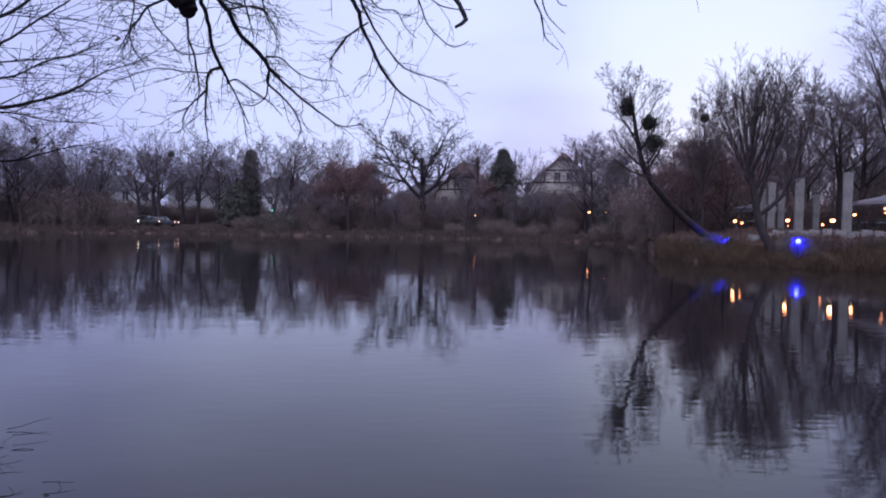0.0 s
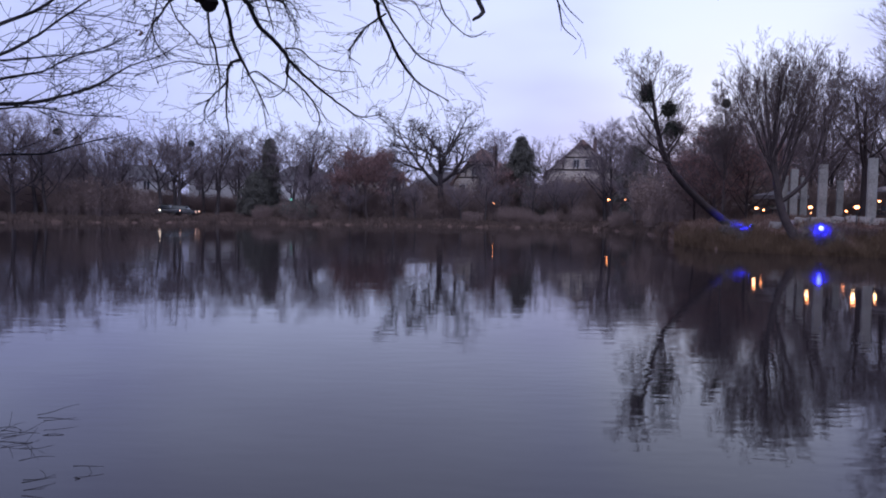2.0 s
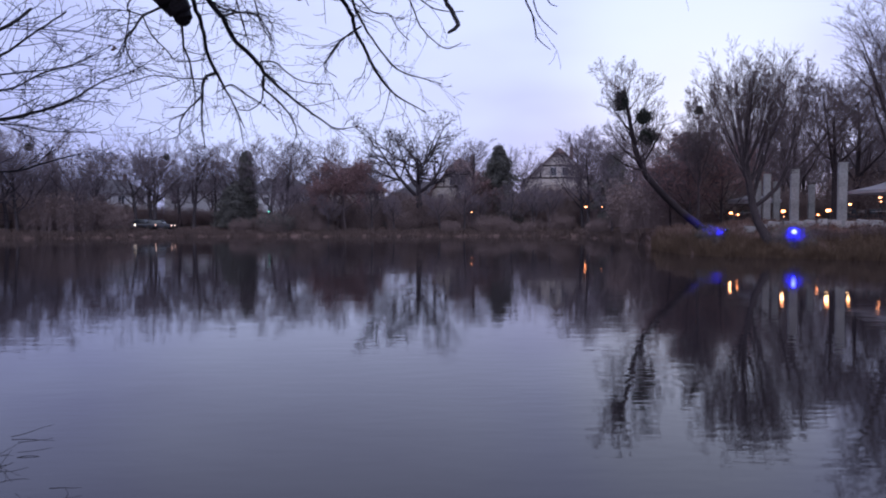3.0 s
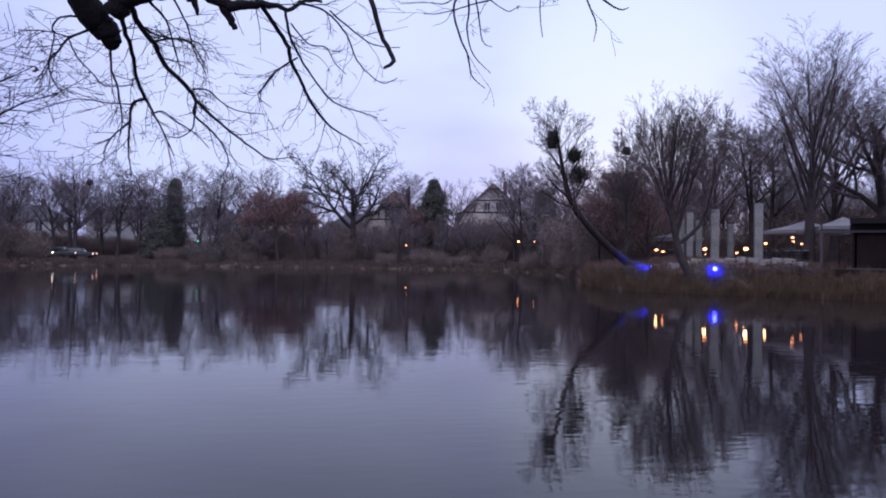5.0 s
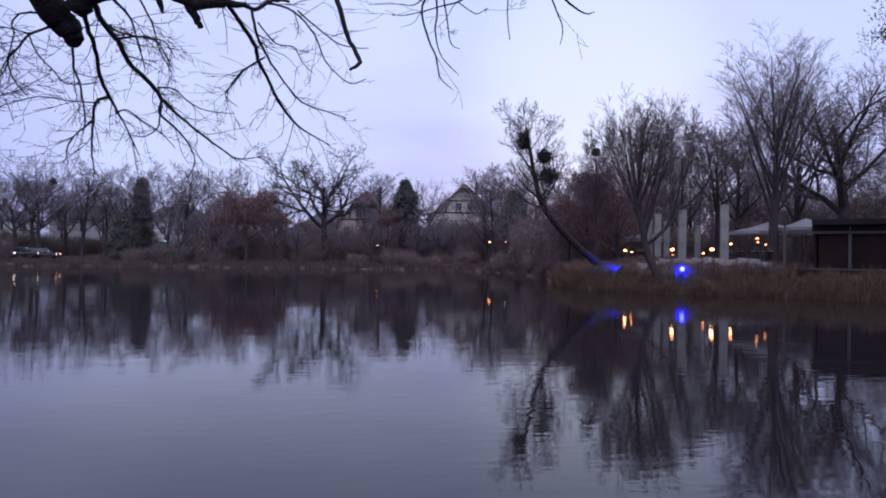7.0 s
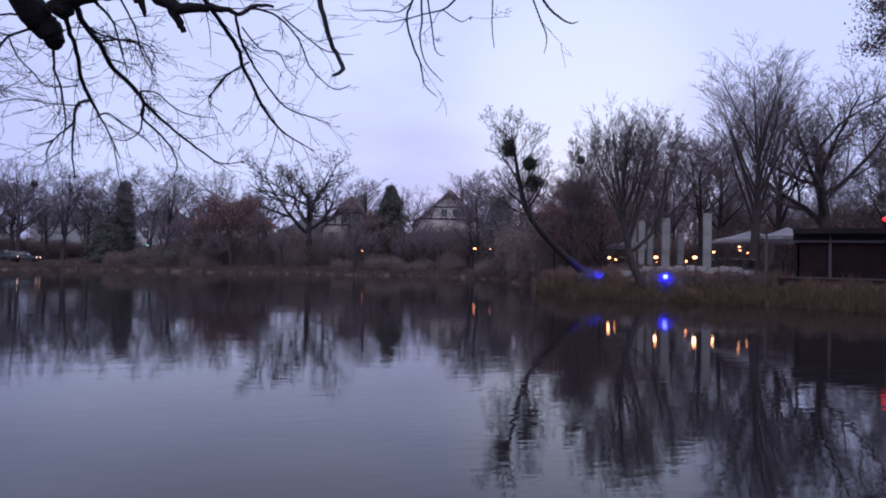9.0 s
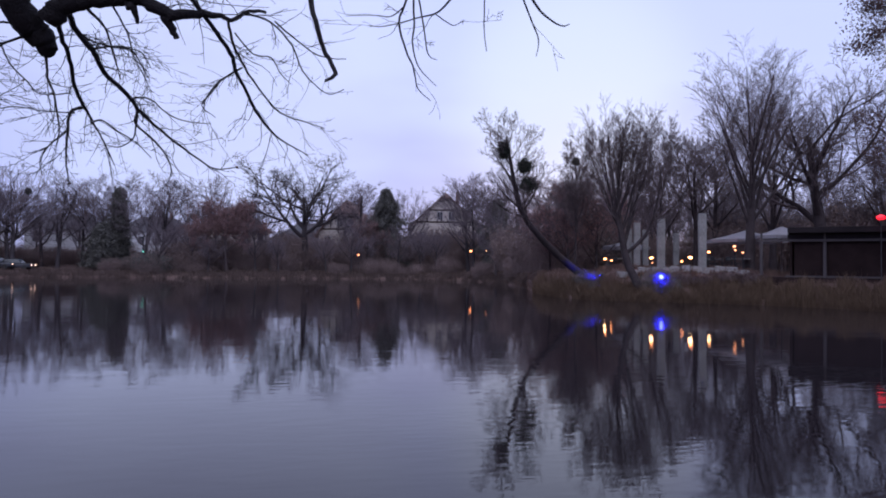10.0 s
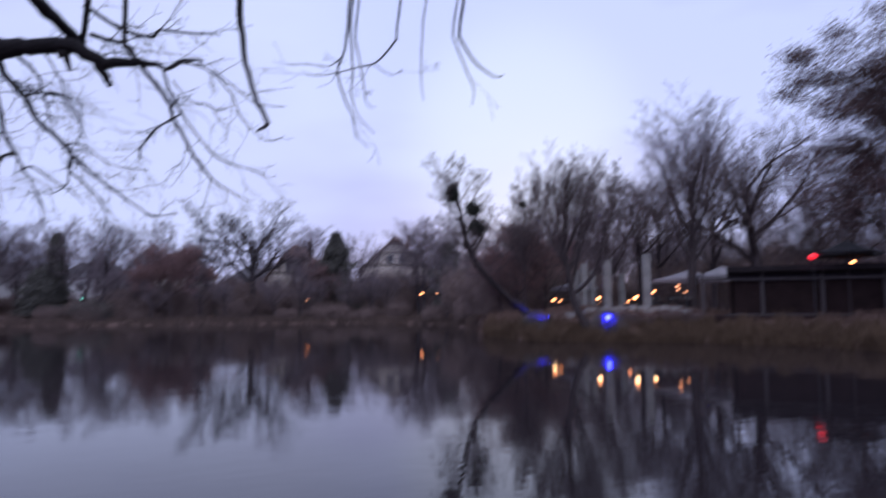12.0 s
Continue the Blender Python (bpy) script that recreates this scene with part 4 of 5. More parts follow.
# bushes added behind the lens so that its bloom has something to show on
for b, d, h, seed in ((26.95, 43.75, 1.05, 89), (28.1, 43.8, 1.0, 90), (27.45, 44.0, 1.45, 94)):
    shrub("bush", "low evergreen bush added to hold the blue halo of a floodlight", seed, h, 1.2, LEAF_GREEN, 2200, on_ground(b, d), "lit bushes", 0.045)

# added spot facing away from the water; its blue patch imitates lens bloom
halo = new("halo_light", bpy.data.lights.new("halo_light", "SPOT"))
halo.data.energy, halo.data.color, halo.data.shadow_soft_size = 750, (0.004, 0.008, 1.0), 0.08
halo.data.spot_size, halo.data.spot_blend = radians(95), 0.7
halo.matrix_world = look((*spot(27.63, 42.95), 1.66), (*spot(27.6, 44.0), 0.85))

hedge_rng = random.Random(41)
for i in range(13):
    b = 28.6 + i * 0.52 + hedge_rng.uniform(-0.15, 0.15)
    shrub("bush", "low dark bush along the terrace edge", 120 + i, hedge_rng.uniform(0.35, 0.7), hedge_rng.uniform(0.7, 1.2), LEAF_OAK, 500, on_ground(b, 45.0 + hedge_rng.uniform(-0.3, 0.3)), "terrace edge bushes", 0.05)

# ---- reeds and dead grass on the promontory ----
def blades(name, label, seed, count, b0, b1, o0, o1, h0, h1, material, width):
    rng = np.random.default_rng(seed)
    verts = np.zeros((count, 6, 3))
    i = 0
    while i < count:
        b = rng.uniform(b0, b1)
        o = o0 + (o1 - o0) * rng.random() ** 1.6
        d = float(np.interp(b, SHORE_B, SHORE_D)) + o
        clump = noise.noise(Vector((b * 1.1, o * 0.5, seed)))
        if clump < rng.uniform(-0.7, 0.25):
            continue
        x, y = spot(b, d)
        z = max(ground_z(x, y), -0.3)
        h = rng.uniform(h0, h1) * (1 + 0.5 * clump) * (1 + 0.6 * noise.noise(Vector((b * 3.1, o * 1.3, seed + 7))))
        a = rng.uniform(0, 6.28)
        c, s = math.cos(a), math.sin(a)
        bend = rng.uniform(0.1, 0.55) * h
        q = rng.uniform(0, 6.28)
        for j, (t, w) in enumerate(((0, 1), (0.55, 0.8), (1, 0.15))):
            px, py = x + math.cos(q) * bend * t * t, y + math.sin(q) * bend * t * t
            verts[i, j * 2] = (px - c * width * w, py - s * width * w, z + h * t)
            verts[i, j * 2 + 1] = (px + c * width * w, py + s * width * w, z + h * t)
        i += 1
    idx = np.arange(count)[:, None] * 6
    faces = np.concatenate([idx + np.array([[0, 1, 3, 2]]), idx + np.array([[2, 3, 5, 4]])])
    ob = new(name, raw_mesh(name, verts.reshape(-1, 3), faces, material))
    tagged(ob, label, "grass", kind="stuff")


blades("reeds", "olive reeds standing along the water's edge", 91, 25000, 17.5, 50, -0.6, 2.4, 0.35, 0.78, REED, 0.015)
blades("dead_grass", "brown dead grass covering the bank", 92, 32000, 16, 50, 0.2, 9, 0.12, 0.34, REED_BROWN, 0.014)
blades("bank_grass", "brown dead grass along the far bank", 93, 30000, -38, 17, -0.3, 7, 0.2, 0.6, BANK_GRASS, 0.03)

# ---- houses behind the far bank ----
def window(parent, x, y, z, w, h):
    win = part("window", boxed(x - w / 2, x + w / 2, y - 0.06, y + 0.02, z, z + h), PANE, parent)
    for bx in ((x - w / 2 - 0.08, x - w / 2, z - 0.08, z + h + 0.08), (x + w / 2, x + w / 2 + 0.08, z - 0.08, z + h + 0.08), (x - w / 2, x + w / 2, z - 0.08, z), (x - w / 2, x + w / 2, z + h, z + h + 0.08), (x - 0.03, x + 0.03, z, z + h)):
        part("frame", boxed(bx[0], bx[1], y - 0.10, y + 0.02, bx[2], bx[3]), PLASTER_WHITE, win)


def house(b, d, width, depth, eave, ridge, wall, roof, label, yaw=0.0, gable=True, storeys=2, hip=0.0):
    x, y = spot(b, d)
    g = ground_z(x, y) - 0.2
    hs = thing("house", label, "house", pose(x, y, g, 0, 0, -b + yaw), "far bank houses")
    w, e, r = width / 2, eave - g, ridge - g
    bm = bmesh.new()
    if gable:
        cut = r - hip
        k = w * (r - cut) / (r - e)
        front = [(-w, e), (-k, cut), (k, cut), (w, e)] if hip else [(-w, e), (0, r), (w, e)]
        ring = [(-w, 0)] + front + [(w, 0)]
        fv = [bm.verts.new((px, 0, pz)) for px, pz in ring]
        bv = [bm.verts.new((px, depth, pz)) for px, pz in ring]
        bm.faces.new(fv)
        bm.faces.new(list(reversed(bv)))
        for i in range(len(ring)):
            j = (i + 1) % len(ring)
            bm.faces.new((fv[j], fv[i], bv[i], bv[j]))
        part("wall", bm, wall, hs)
        o = 0.7
        sl = (r - e) / w
        for side in (-1, 1):
            bm = bmesh.new()
            a = [(side * (w + o), -o, e - o * sl + 0.05), (0.0, -o + hip * 0.9, r + 0.05), (0.0, depth + o, r + 0.05), (side * (w + o), depth + o, e - o * sl + 0.05)]
            if hip:
                a = [a[0], (side * k, -o, cut + 0.05), a[1], a[2], a[3]]
            lo = [bm.verts.new(p) for p in a]
            hi = [bm.verts.new((p[0], p[1], p[2] + 0.22)) for p in a]
            bm.faces.new(lo)
            bm.faces.new(list(reversed(hi)))
            for i in range(len(a)):
                bm.faces.new((lo[(i + 1) % len(a)], lo[i], hi[i], hi[(i + 1) % len(a)]))
            bmesh.ops.recalc_face_normals(bm, faces=bm.faces[:])
            part("roof", bm, roof, hs)
        if hip:
            bm = bmesh.new()
            a = [(-k - 0.3, -o - 0.2, cut - 0.15), (k + 0.3, -o - 0.2, cut - 0.15), (0, -o + hip * 0.9, r + 0.08)]
            lo = [bm.verts.new(p) for p in a]
            hi = [bm.verts.new((p[0], p[1], p[2] + 0.24)) for p in a]
            bm.faces.new(lo)
            bm.faces.new(list(reversed(hi)))
            for i in range(3):
                bm.faces.new((lo[(i + 1) % 3], lo[i], hi[i], hi[(i + 1) % 3]))
            bmesh.ops.recalc_face_normals(bm, faces=bm.faces[:])
            part("hip", bm, roof, hs)
        for t in (0.12, 0.5):
            zz = e + (r - e) * t
            kk = w * (1 - t) - 0.15
            part("timber", boxed(-kk, kk, -0.07, 0.03, zz - 0.12, zz + 0.12), TIMBER, hs)
        for px in (-w * 0.55, -w * 0.25, w * 0.25, w * 0.55):
            part("timber", boxed(px - 0.1, px + 0.1, -0.068, 0.03, e + (r - e) * 0.12, e + (r - e) * min(0.5, 0.9 - abs(px) / w)), TIMBER, hs)
        window(hs, -1.0, 0, e + (r - e) * 0.2, 0.9, 1.3)
        window(hs, 1.0, 0, e + (r - e) * 0.2, 0.9, 1.3)
    else:
        part("wall", box(bm, -w, w, 0, depth, 0, e), wall, hs)
        bm = bmesh.new()
        o = 0.5
        q = min(w, depth / 2) * 0.9
        lo = [bm.verts.new(p) for p in ((-w - o, -o, e), (w + o, -o, e), (w + o, depth + o, e), (-w - o, depth + o, e))]
        hi = [bm.verts.new(p) for p in ((-w + q, depth / 2, r), (w - q, depth / 2, r))]
        bm.faces.new((lo[0], lo[1], hi[1], hi[0]))
        bm.faces.new((lo[1], lo[2], hi[1]))
        bm.faces.new((lo[2], lo[3], hi[0], hi[1]))
        bm.faces.new((lo[3], lo[0], hi[0]))
        bm.faces.new(list(reversed(lo)))
        part("roof", bm, roof, hs)
    n = max(2, int(width / 3))
    for s in range(storeys):
        z0 = 1.1 + s * (e - 0.4) / storeys
        for i in range(n):
            window(hs, -w + (i + 0.5) * width / n, 0, z0, 1.0, 1.5)
    part("chimney", boxed(w * 0.3, w * 0.3 + 0.7, depth * 0.45, depth * 0.45 + 0.7, e + 0.5, r + 1.0), TILE, hs)
    return hs


house(10.2, 122, 12.0, 11, 9.0, 14.6, PLASTER, TILE, "half-timbered villa with a clay-tiled half-hipped gable", hip=0.7)
house(1.9, 124, 9.5, 10, 7.6, 13.4, PLASTER, TILE, "plastered villa with a reddish tiled gable", yaw=-12, hip=2.4)
house(-6.9, 124, 12.0, 10, 7.5, 12.0, PLASTER, TILE, "villa with a reddish hipped roof behind a beech", gable=False)
house(-25.0, 135, 13, 10, 7.0, 9.8, PLASTER_WHITE, SLATE, "pale house behind bare trees on the far bank", gable=False)
house(-18.4, 138, 14, 10, 7.6, 10.4, PLASTER_WHITE, SLATE, "pale house behind bare trees on the far bank", gable=False)
house(-29.3, 132, 12, 10, 6.6, 9.0, PLASTER_WHITE, SLATE, "pale house behind bare trees on the far bank", gable=False)
house(-1.0, 150, 14, 10, 7.2, 11.0, PLASTER, SLATE, "grey-roofed house behind the oak", gable=False)
house(-12.5, 150, 15, 10, 8.0, 11.5, PLASTER_WHITE, SLATE, "pale house behind bare trees on the far bank", gable=False)


# ---- cars and signal on the far road ----
def car(b, d, yaw, paint, label, glass):
    x, y = spot(b, d)
    g = ground_z(x, y)
    c = thing("car", label, "car", pose(x, y, g + 0.02, 0, 0, -b + yaw), "cars on the far road")
    bm = boxed(-0.88, 0.88, -2.1, 2.1, 0.28, 0.82, 0.12)
    part("body", bm, paint, c)
    bm = boxed(-0.76, 0.76, -0.9, 1.6, 0.82, 1.42, 0.1)
    for v in bm.verts:
        if v.co.z > 1.1:
            v.co.y = v.co.y * 0.72 + 0.1
            v.co.x *= 0.86
    part("cabin", bm, PANE, c, "dark glazed cabin")
    part("roof", boxed(-0.62, 0.62, -0.5, 1.15, 1.42, 1.47, 0.02), paint, c)
    for sx in (-1, 1):
        part("headlight", lathe(bmesh.new(), [(0.09, 0), (0.1, 0.02), (0.07, 0.05)], 12), glass, c, "lit headlight").matrix_basis = pose(sx * 0.62, -2.09, 0.66, 90, 0, 0)
        for sy in (-1.3, 1.3):
            wh = part("wheel", lathe(bmesh.new(), [(0.2, -0.1), (0.31, -0.09), (0.31, 0.09), (0.2, 0.1)], 16), RUBBER, c)
            wh.matrix_basis = pose(sx * 0.80, sy, 0.31, 0, 90, 0)


car(-24.35, 106, 68, CAR_SILVER, "silver car with lit headlights on the far road", GLOW_HEAD)
car(-22.9, 106, 68, CAR_DARK, "dark car with lit headlights on the far road", GLOW_DIM)
car(-21.75, 106, 68, CAR_DARK, "dark car with lit headlights on the far road", GLOW_DIM)


def signal(b, d, z):
    x, y = spot(b, d)
    g = ground_z(x, y)
    s = thing("traffic_light", "slim traffic light showing green behind the bank", "traffic light", pose(x, y, g, 0, 0, -b))
    h = z - g
    part("pole", lathe(bmesh.new(), [(0.06, -0.2), (0.05, h + 0.6)], 10), METAL, s)
    part("housing", boxed(-0.14, 0.14, -0.16, -0.05, h - 0.2, h + 0.7, 0.02), METAL, s)
    part("lens", lathe(bmesh.new(), [(0.10, 0), (0.10, 0.02), (0.06, 0.04)], 14), GLOW_GREEN, s, "lit green lens").matrix_basis = pose(0, -0.16, h, 90, 0, 0)


signal(-13.5, 104, 3.5)

# ---- overhanging tree above the viewer ----
BOUGHS = {}
BOUGHS["limb_a"] = [(-2.05, 4.76, 4.12, 0.1026), (-2.04, 4.98, 3.88, 0.1044), (-2.00, 5.05, 3.72, 0.1004), (-1.95, 5.16, 3.63, 0.0931), (-1.90, 5.19, 3.57, 0.0851), (-1.87, 5.22, 3.50, 0.0608)]
BOUGHS["limb_b"] = [(-1.82, 5.07, 3.67, 0.0707), (-1.75, 5.02, 3.73, 0.0747), (-1.59, 5.00, 3.80, 0.0625), (-1.39, 5.00, 3.83, 0.0550), (-1.18, 4.95, 3.82, 0.0496), (-1.07, 4.94, 3.75, 0.0446), (-0.93, 4.93, 3.72, 0.0354), (-0.79, 4.95, 3.75, 0.0265), (-0.67, 4.97, 3.75, 0.0177), (-0.60, 4.98, 3.73, 0.0155), (-0.49, 5.07, 3.83, 0.0135), (-0.38, 5.17, 3.87, 0.0115)]
BOUGHS["stub_a"] = [(-1.05, 4.96, 3.72, 0.0357), (-1.01, 4.97, 3.65, 0.0289), (-0.97, 4.99, 3.58, 0.0200)]
BOUGHS["stub_b"] = [(-1.27, 4.93, 3.79, 0.0360), (-1.24, 4.96, 3.73, 0.0225), (-1.22, 4.99, 3.66, 0.0090)]
BOUGHS["hook"] = [(-0.05, 3.66, 3.60, 0.0182), (-0.02, 3.61, 3.40, 0.0149), (0.01, 3.56, 3.23, 0.0133), (0.06, 3.56, 3.10, 0.0118), (0.11, 3.51, 2.99, 0.0116), (0.06, 3.46, 2.93, 0.0072)]
BOUGHS["b1"] = [(-1.89, 5.42, 3.88, 0.0195), (-2.00, 5.81, 3.80, 0.0187), (-2.07, 6.21, 3.72, 0.0177), (-2.13, 6.51, 3.59, 0.0174), (-2.14, 6.82, 3.45, 0.0169), (-2.15, 7.13, 3.36, 0.0101), (-2.11, 7.35, 3.20, 0.0078), (-2.05, 7.47, 3.00, 0.0052)]
BOUGHS["b1a"] = [(-2.15, 6.82, 3.45, 0.0145), (-2.28, 6.88, 3.40, 0.0147), (-2.33, 6.97, 3.22, 0.0124), (-2.37, 7.06, 2.99, 0.0088), (-2.37, 7.16, 2.76, 0.0051)]
BOUGHS["b1b"] = [(-2.33, 6.97, 3.25, 0.0099), (-2.51, 7.01, 3.10, 0.0075), (-2.57, 6.99, 2.95, 0.0050), (-2.55, 6.99, 2.83, 0.0038)]
BOUGHS["b2"] = [(-1.82, 5.35, 3.89, 0.0249), (-1.89, 5.85, 3.84, 0.0229), (-1.90, 6.26, 3.81, 0.0221), (-1.87, 6.59, 3.68, 0.0208), (-1.79, 6.92, 3.61, 0.0217), (-1.75, 7.14, 3.52, 0.0199), (-1.65, 7.37, 3.42, 0.0153), (-1.52, 7.60, 3.31, 0.0131), (-1.31, 7.74, 3.16, 0.0106), (-1.11, 7.77, 3.04, 0.0080), (-0.87, 7.81, 3.07, 0.0042)]
BOUGHS["b3"] = [(-1.75, 7.14, 3.52, 0.0149), (-1.79, 7.23, 3.39, 0.0126), (-1.63, 7.37, 3.24, 0.0102), (-1.50, 7.40, 3.04, 0.0076), (-1.48, 7.40, 2.89, 0.0051)]
BOUGHS["b4"] = [(-1.91, 6.16, 3.80, 0.0109), (-1.78, 6.41, 3.91, 0.0090), (-1.66, 6.54, 3.92, 0.0068), (-1.55, 6.67, 3.72, 0.0046)]
BOUGHS["b5"] = [(-0.84, 4.78, 3.79, 0.0164), (-0.78, 5.29, 3.78, 0.0163), (-0.72, 5.91, 3.77, 0.0181), (-0.72, 6.21, 3.71, 0.0169), (-0.68, 6.52, 3.64, 0.0155), (-0.62, 6.83, 3.53, 0.0162), (-0.53, 7.14, 3.42, 0.0145), (-0.40, 7.35, 3.32, 0.0099), (-0.11, 7.56, 3.19, 0.0051)]
BOUGHS["b6"] = [(-0.60, 4.82, 3.66, 0.0099), (-0.65, 5.52, 3.72, 0.0113), (-0.62, 6.02, 3.69, 0.0102), (-0.55, 6.43, 3.63, 0.0087), (-0.37, 6.85, 3.49, 0.0081), (-0.13, 7.06, 3.45, 0.0060), (0.05, 7.16, 3.42, 0.0039)]
BOUGHS["b7"] = [(-0.65, 6.12, 3.71, 0.0083), (-0.84, 6.20, 3.60, 0.0074), (-0.98, 6.28, 3.44, 0.0054), (-0.98, 6.28, 3.35, 0.0034)]
BOUGHS["b8"] = [(-1.59, 5.10, 3.78, 0.0091), (-1.56, 5.43, 3.75, 0.0076), (-1.59, 5.73, 3.65, 0.0060), (-1.59, 5.94, 3.52, 0.0042)]
BOUGHS["b9"] = [(-2.09, 5.78, 3.65, 0.0104), (-2.15, 5.97, 3.50, 0.0097), (-2.17, 6.18, 3.39, 0.0089), (-2.23, 6.47, 3.18, 0.0069), (-2.28, 6.56, 3.05, 0.0047)]
BOUGHS["c1"] = [(0.71, 5.32, 4.33, 0.0108), (0.69, 5.42, 4.14, 0.0095), (0.65, 5.53, 3.99, 0.0088), (0.72, 5.62, 3.79, 0.0082), (0.79, 5.66, 3.66, 0.0066), (0.83, 5.71, 3.51, 0.0050), (0.94, 5.69, 3.40, 0.0027)]
BOUGHS["c2"] = [(0.74, 5.42, 4.32, 0.0095), (0.77, 5.51, 3.99, 0.0080), (0.76, 5.52, 3.81, 0.0064), (0.83, 5.61, 3.65, 0.0049), (0.97, 5.58, 3.50, 0.0026)]
BOUGHS["c3"] = [(0.79, 5.51, 4.27, 0.0080), (0.86, 5.60, 4.01, 0.0065), (0.90, 5.60, 3.77, 0.0049), (0.99, 5.68, 3.75, 0.0027)]
BOUGHS["c4"] = [(1.13, 5.46, 4.28, 0.0096), (0.97, 5.48, 4.09, 0.0080), (0.79, 5.51, 4.03, 0.0056), (0.54, 5.64, 3.99, 0.0041), (0.41, 5.65, 3.99, 0.0026)]
BOUGHS["c5"] = [(0.68, 5.42, 4.09, 0.0063), (0.58, 5.54, 4.04, 0.0048), (0.45, 5.65, 4.08, 0.0033), (0.22, 5.66, 4.06, 0.0024)]
BOUGHS["c6"] = [(1.32, 5.31, 4.28, 0.0063), (1.31, 5.32, 3.96, 0.0047), (1.33, 5.31, 3.73, 0.0032)]
BOUGHS["c7"] = [(1.54, 5.15, 4.23, 0.0077), (1.68, 5.21, 3.95, 0.0063), (1.73, 5.20, 3.81, 0.0047), (1.71, 5.20, 3.68, 0.0025)]
BOUGHS["c8"] = [(1.59, 5.14, 4.23, 0.0124), (1.74, 5.19, 4.04, 0.0095), (1.89, 5.14, 3.92, 0.0063), (1.96, 5.12, 3.93, 0.0032)]
BOUGHS["c9"] = [(0.94, 5.49, 4.07, 0.0048), (1.10, 5.56, 4.01, 0.0041), (1.19, 5.55, 4.06, 0.0026)]
BOUGHS["d1"] = [(-2.80, 3.66, 2.51, 0.0163), (-2.71, 3.97, 2.56, 0.0134), (-2.61, 4.27, 2.63, 0.0114), (-2.51, 4.44, 2.70, 0.0091), (-2.42, 4.61, 2.79, 0.0079), (-2.35, 4.75, 2.90, 0.0067), (-2.26, 4.80, 2.97, 0.0047), (-2.13, 4.97, 3.08, 0.0034), (-1.96, 5.04, 3.22, 0.0021)]
BOUGHS["d2"] = [(-2.74, 3.58, 2.55, 0.0103), (-2.62, 4.03, 2.73, 0.0085), (-2.58, 4.29, 2.82, 0.0063), (-2.50, 4.45, 2.94, 0.0052), (-2.38, 4.63, 3.04, 0.0040), (-2.23, 4.82, 3.21, 0.0027)]
BOUGHS["d3"] = [(-2.68, 3.50, 2.58, 0.0112), (-2.51, 3.86, 2.85, 0.0093), (-2.50, 4.10, 2.99, 0.0073), (-2.42, 4.27, 3.16, 0.0062), (-2.33, 4.43, 3.32, 0.0051)]
BOUGHS["d4"] = [(-2.61, 3.42, 2.76, 0.0131), (-2.51, 3.86, 3.01, 0.0105), (-2.44, 4.02, 3.12, 0.0095), (-2.40, 4.17, 3.26, 0.0085)]
BOUGHS["d5"] = [(-2.80, 3.66, 2.73, 0.0082), (-2.62, 4.03, 2.83, 0.0061), (-2.50, 4.34, 2.93, 0.0044), (-2.35, 4.53, 3.01, 0.0032), (-2.23, 4.70, 3.17, 0.0020)]
BOUGHS["d6"] = [(-3.17, 4.13, 2.25, 0.0106), (-2.95, 4.53, 2.32, 0.0082), (-2.84, 4.71, 2.34, 0.0070), (-2.70, 4.80, 2.40, 0.0049), (-2.57, 4.98, 2.48, 0.0028)]
BOUGHS["d7"] = [(-2.96, 4.04, 2.50, 0.0089), (-2.84, 4.36, 2.60, 0.0066), (-2.74, 4.54, 2.63, 0.0054), (-2.57, 4.64, 2.60, 0.0040), (-2.37, 4.86, 2.62, 0.0022)]
BOUGHS["limb_c"] = [(-1.57, 4.49, 4.23, 0.0481), (-1.39, 4.76, 4.06, 0.0459), (-1.31, 5.00, 4.01, 0.0434), (-1.23, 5.22, 3.93, 0.0405)]
BOUGHS["e1"] = [(-1.14, 4.94, 4.12, 0.0149), (-0.95, 5.09, 4.04, 0.0130), (-0.76, 5.22, 4.04, 0.0133), (-0.69, 5.23, 4.10, 0.0110), (-0.52, 5.36, 4.15, 0.0090), (-0.28, 5.48, 4.20, 0.0046)]
BOUGHS["e2"] = [(-1.05, 4.76, 4.32, 0.0225), (-1.12, 4.94, 4.08, 0.0213), (-1.19, 5.13, 3.91, 0.0199)]
BOUGHS["e3"] = [(-1.12, 5.05, 3.95, 0.0173), (-1.02, 5.17, 3.97, 0.0155), (-0.94, 5.29, 3.99, 0.0158), (-0.87, 5.41, 3.92, 0.0137), (-0.81, 5.62, 3.85, 0.0095)]
BOUGHS["f1"] = [(-2.01, 5.19, 3.59, 0.0095), (-2.15, 5.16, 3.51, 0.0090), (-2.21, 5.16, 3.43, 0.0081), (-2.32, 5.24, 3.35, 0.0068), (-2.30, 5.28, 3.22, 0.0053), (-2.23, 5.33, 3.12, 0.0039)]
BOUGHS["f2"] = [(-2.15, 5.16, 3.50, 0.0062), (-2.15, 5.30, 3.41, 0.0053), (-2.06, 5.36, 3.31, 0.0048), (-2.04, 5.49, 3.26, 0.0044), (-1.94, 5.52, 3.26, 0.0039), (-1.86, 5.65, 3.31, 0.0035)]
BOUGHS["f3"] = [(-2.15, 5.16, 3.51, 0.0057), (-2.23, 5.12, 3.53, 0.0048), (-2.32, 5.08, 3.53, 0.0043), (-2.43, 5.03, 3.51, 0.0038)]
